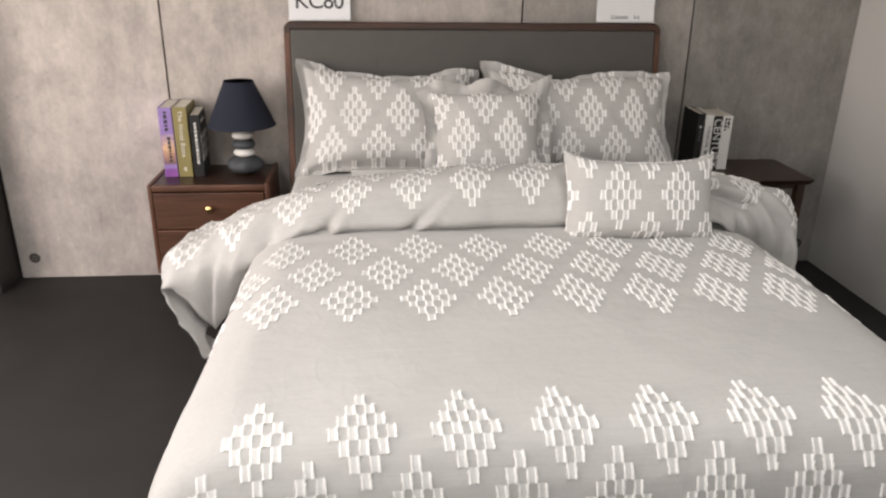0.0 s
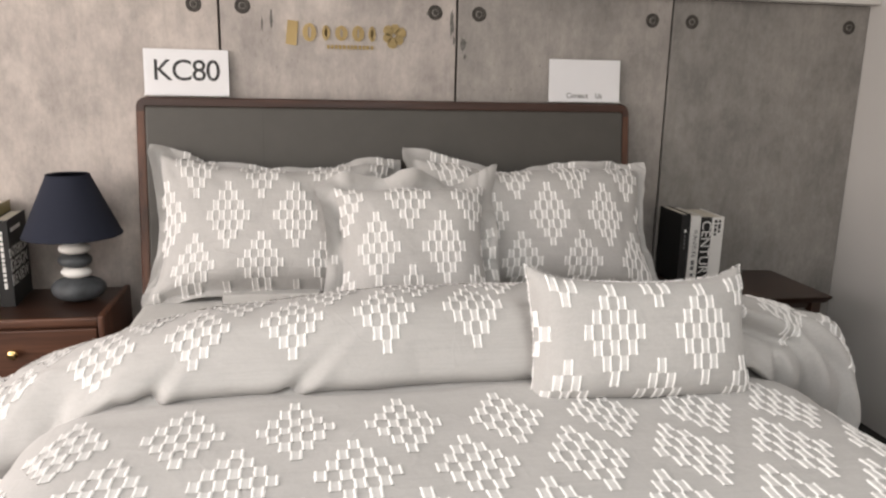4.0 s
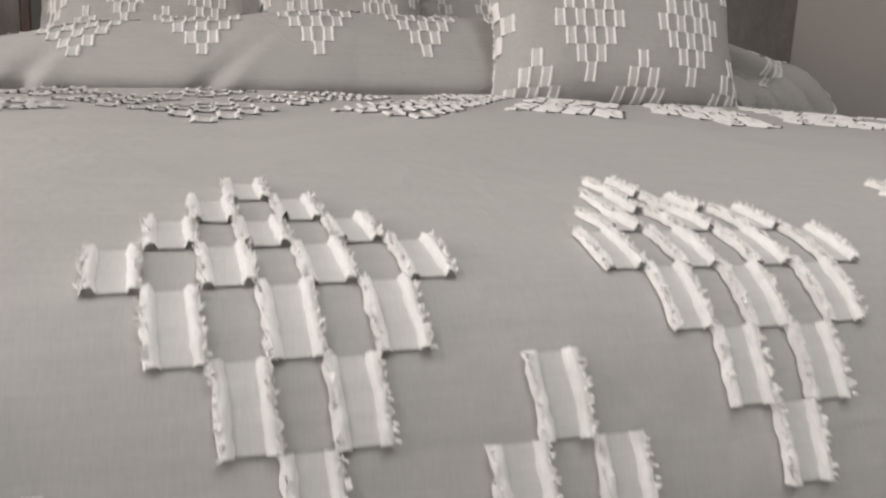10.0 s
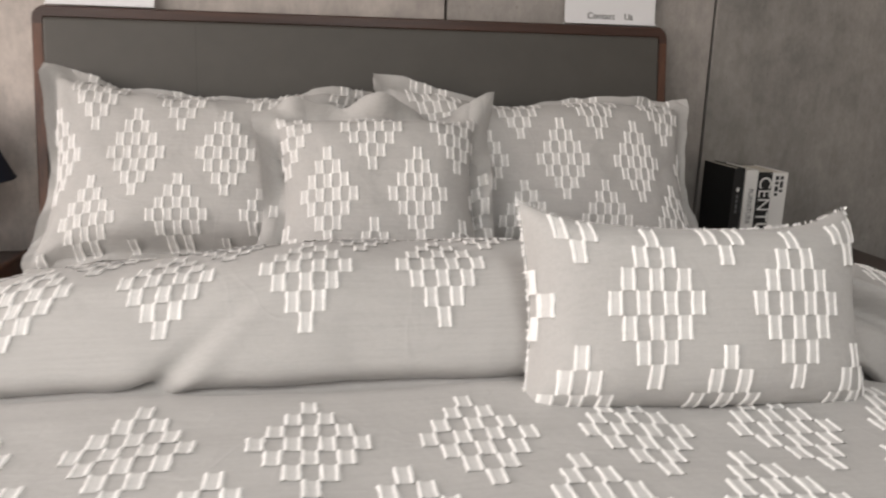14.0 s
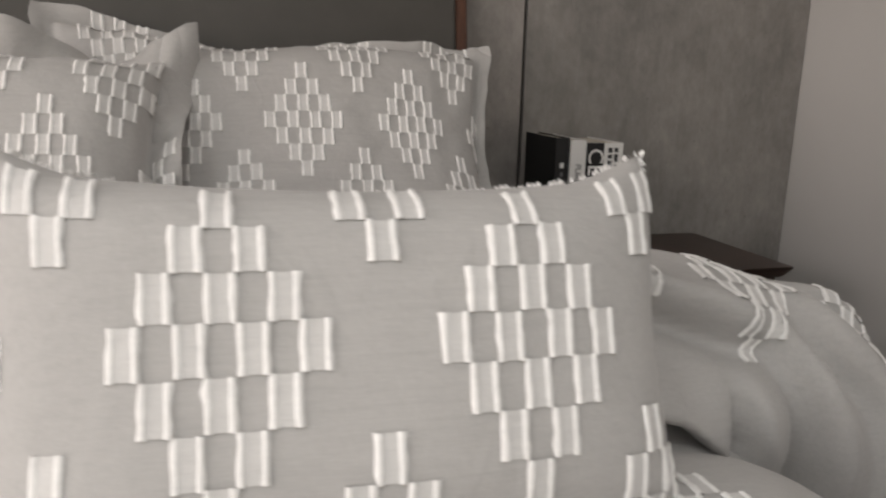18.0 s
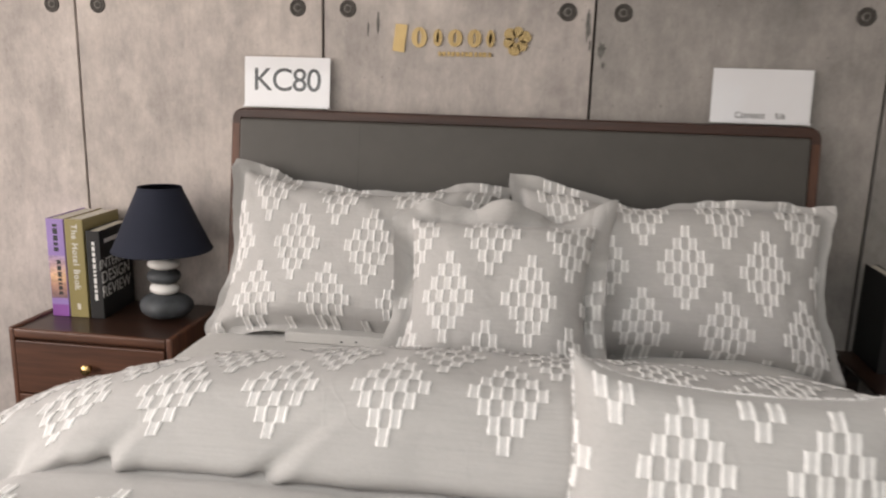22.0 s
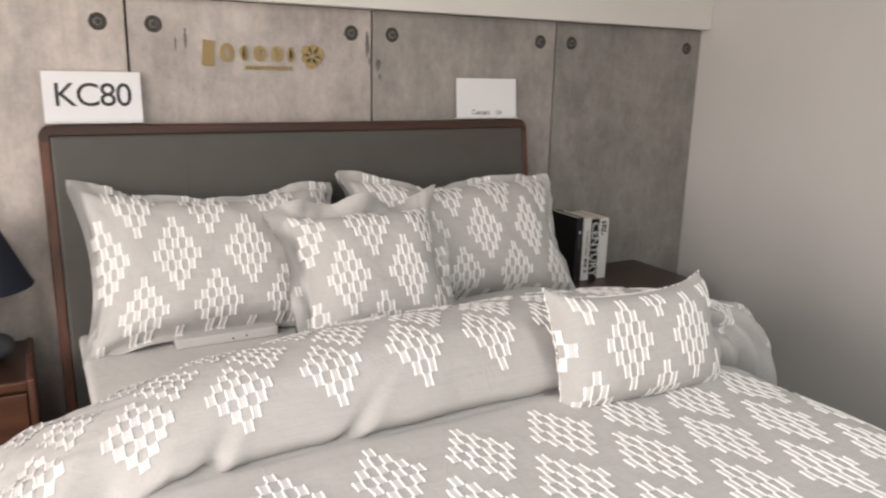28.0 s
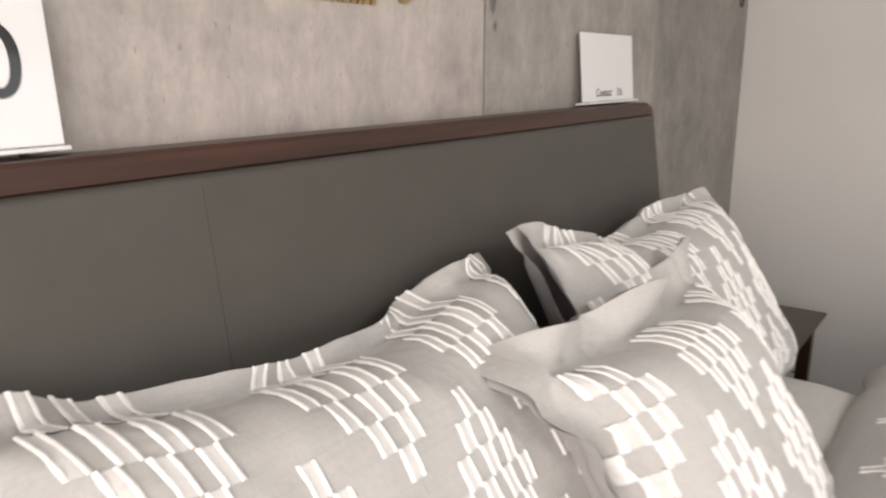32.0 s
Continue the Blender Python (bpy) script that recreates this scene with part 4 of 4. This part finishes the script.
def build_lamp():
    c = (-1.417, -0.185)
    ob = holder("table_lamp", "navy shaded table lamp on stacked pebbles", "lamp", (0, 0, 0))

    def pebble(z0, z1, r, mat, label, seed):
        h = (z1 - z0) / 2
        prof = [(max(0.0, r * math.sin(math.pi * i / 14)) ** 0.8 * r ** 0.2 if 0 < i < 14 else 0.0, h - h * math.cos(math.pi * i / 14)) for i in range(15)]
        part("pebble", lathe(prof, (c[0], c[1], z0), 36, 0.85, None, 0.10, seed), mat, ob, label)
    pebble(NS, NS + 0.088, 0.092, M_STONE_D, "large dark grey base pebble", 1.0)
    pebble(NS + 0.084, NS + 0.128, 0.052, M_STONE_W, "white pebble", 2.0)
    pebble(NS + 0.123, NS + 0.177, 0.060, M_STONE_D, "dark grey pebble", 3.0)
    pebble(NS + 0.172, NS + 0.214, 0.053, M_STONE_W, "white pebble", 4.0)
    pebble(NS + 0.210, NS + 0.248, 0.045, M_STONE_D, "dark grey pebble", 5.0)
    z0, z1, r0, r1 = 0.846, 1.058, 0.165, 0.071
    bm = lathe(((r0, 0), (r1, z1 - z0)), (c[0], c[1], z0), 56)
    for f in [f for f in bm.faces if len(f.verts) > 4]:
        bm.faces.remove(f)
    shade = part("shade", bm, M_SHADE, ob, "navy fabric shade")
    bm = lathe(((r0 - 0.002, 0), (r1 - 0.002, z1 - z0)), (c[0], c[1], z0), 56)
    for f in [f for f in bm.faces if len(f.verts) > 4]:
        bm.faces.remove(f)
    bmesh.ops.reverse_faces(bm, faces=bm.faces)
    part("liner", bm, M_LINER, shade, "pale shade lining")
    for r, z in ((r0, z0), (r1, z1)):
        prof = [(r + 0.0022 * math.cos(a), 0.0028 * math.sin(a)) for a in np.linspace(-math.pi, math.pi, 9)]
        part("hem", lathe(prof[:-1] + [prof[0]], (c[0], c[1], z), 56), M_SHADE, shade)
    part("socket", lathe(((0.014, 0), (0.014, 0.05), (0.006, 0.055), (0.004, 0.21)), (c[0], c[1], NS + 0.245), 16), M_BRASS, ob, "brass lamp socket and stem")
    for k in range(3):
        a = 2 * math.pi * k / 3
        bm = box(0.0, r1, -0.0012, 0.0012, -0.0012, 0.0012)
        bmesh.ops.transform(bm, matrix=Matrix.Translation((c[0], c[1], z1 - 0.006)) @ Matrix.Rotation(a, 4, 'Z'), verts=bm.verts)
        part("spoke", bm, M_BRASS, ob, "", False)


build_lamp()

# ---- books ----


def build_book(label, x0, x1, y0, y1, z1, cover, turn=0.0):
    """A book that stands upright with its spine to -y."""
    ob = holder("book", label, "book", ((x0 + x1) / 2, (y0 + y1) / 2, NS + 0.001), "books on the bedside tables")
    w, d, h = (x1 - x0) / 2, (y1 - y0) / 2, z1 - NS
    t = 0.0028
    part("cover", box(-w, -w + t, -d, d, 0, h, 0.0006), cover, ob, "", False)
    part("cover", box(w - t, w, -d, d, 0, h, 0.0006), cover, ob, "", False)
    spine = part("spine", box(-w + t * 0.5, w - t * 0.5, -d - 0.0015, -d + t, 0.0004, h - 0.0004, 0.0008), cover, ob, "", False)
    part("page_block", box(-w + t, w - t, -d + t, d - 0.004, 0.003, h - 0.004), M_PAPER, ob, "cream page block", False)
    ob.rotation_euler = (0, 0, radians(turn))
    return ob, w, d, h


def spine_text(ob, words, size, mat, x, z, d, up=True, stretch=1.0):
    m = Matrix.Translation((x, -d - 0.0022, z)) @ Matrix.Rotation(radians(90), 4, 'X') @ Matrix.Rotation(radians(-90 if up else 90), 4, 'Z')
    return text_mesh("title", words, size, mat, ob, m, "", stretch)


def spine_bars(ob, mat, x, d, z0, z1, wide, seed, name="writing"):
    rng = random.Random(seed)
    z = z1
    while z > z0 + 0.006:
        l = rng.uniform(0.008, 0.022)
        part(name, box(x - wide / 2, x + wide / 2, -d - 0.0022, -d - 0.001, max(z - l, z0), z), mat, ob, "", False)
        z -= l + 0.005


b, w, d, h = build_book("tall purple book with a sunset photo spine", -1.803, -1.740, -0.255, -0.02, 0.943, M_PURPLE, 3)
part("spine_photo", box(-w + 0.003, w - 0.003, -d - 0.0025, -d - 0.001, 0.065, 0.215), sunset_cover(), b, "sunset photograph band", False)
part("spine_label", box(-w + 0.002, w - 0.002, -d - 0.0025, -d - 0.001, 0.0, 0.042), plain("violet_label", (0.24, 0.08, 0.32), 0.4), b, "violet label", False)
spine_bars(b, M_INK, 0.0, d, 0.225, 0.325, 0.016, 1)
spine_bars(b, M_INK, 0.006, d + 0.0016, 0.075, 0.20, 0.013, 12)
b, w, d, h = build_book("tall olive green book with white spine title", -1.735, -1.669, -0.255, -0.02, 0.945, M_OLIVE, 3)
spine_text(b, "The Hotel Book", 0.031, M_WHITE_COVER, 0.0, h * 0.62, d, True, 1.12)
spine_bars(b, M_PAPER, 0.0, d, 0.02, 0.05, 0.012, 2)
b, w, d, h = build_book("black design book with white cover lettering", -1.663, -1.615, -0.255, -0.03, 0.908, M_BLACK, 5)
spine_bars(b, M_WHITE_COVER, 0.0, d, 0.06, 0.27, 0.010, 3)
for line, z, size in (("INTERIOR", 0.190, 0.050), ("DESIGN", 0.143, 0.059), ("REVIEW", 0.092, 0.059)):
    m = Matrix.Translation((w + 0.0006, -0.015, z)) @ Matrix.Rotation(radians(90), 4, 'Z') @ Matrix.Rotation(radians(90), 4, 'X')
    text_mesh("title", line, size, M_WHITE_COVER, b, m)
part("writing", box(w, w + 0.001, -0.085, 0.03, 0.262, 0.276), M_WHITE_COVER, b, "", False)

b, w, d, h = build_book("large black book with a plain cover", 0.908, 0.945, -0.225, -0.015, 0.897, M_BLACK, -2)
part("mark", box(-0.005, 0.005, -d - 0.0022, -d - 0.001, h - 0.075, h - 0.062), M_WHITE_COVER, b, "", False)
spine_bars(b, M_GREY_INK, 0.0, d, h - 0.15, h - 0.085, 0.007, 4)
b, w, d, h = build_book("white furniture book with grey spine title", 0.948, 0.990, -0.228, -0.015, 0.892, M_WHITE_COVER, -2)
spine_text(b, "FURNITURE", 0.022, M_GREY_INK, 0.0, h * 0.60, d, True, 1.0)
spine_bars(b, M_GREY_INK, 0.0, d, h * 0.22, h * 0.36, 0.014, 6)
spine_bars(b, M_GREY_INK, 0.0, d, 0.03, 0.05, 0.012, 16)
b, w, d, h = build_book("thick book with black and white spine", 0.992, 1.094, -0.225, -0.015, 0.885, M_WHITE_COVER, -2)
part("spine_band", box(-w + 0.0005, -w + 0.048, -d - 0.0028, -d - 0.0012, 0.0, h), M_BLACK, b, "black spine half", False)
spine_text(b, "CENTURY", 0.058, M_WHITE_COVER, -w + 0.0245, h * 0.50, d + 0.0012, True, 0.98)
spine_bars(b, M_INK, -w + 0.066, d, h - 0.085, h - 0.012, 0.012, 7)
spine_bars(b, M_INK, -w + 0.082, d, h - 0.082, h - 0.012, 0.010, 8)
part("mark", lathe(((0.005, 0), (0.005, 0.001), (0, 0.001)), (-w + 0.072, 0, 0), 16), M_INK, b)
b.children[-1].matrix_local = Matrix.Translation((0, -d - 0.0016, 0.022)) @ Matrix.Rotation(radians(90), 4, 'X')

# ---- the cards on the headboard ----


def build_card(label, xc, words, size, dz):
    ob = holder("card_stand", label, "sign", (xc, -0.030, 1.331), "cards on the headboard")
    ob.rotation_euler = (radians(-5), 0, 0)
    part("card", box(-0.151, 0.151, -0.002, 0.0, 0.006, 0.170, 0.0006), M_CARD, ob, "glossy white card", False)
    part("foot", box(-0.151, 0.151, -0.016, 0.018, 0.0, 0.005, 0.001), M_CARD, ob, "clear plastic foot", False)
    m = Matrix.Translation((0, -0.0024, dz)) @ Matrix.Rotation(radians(90), 4, 'X')
    text_mesh("lettering", words, size, M_INK, ob, m, "black lettering", 0.93 if size > 0.05 else 1.0, 0.0004, size * 0.005)
    return ob


build_card("glossy white card with large black lettering", -1.021, "KC80", 0.108, 0.090)
build_card("glossy white contact card in a plastic stand", 0.528, "Contact    Us", 0.028, 0.026)
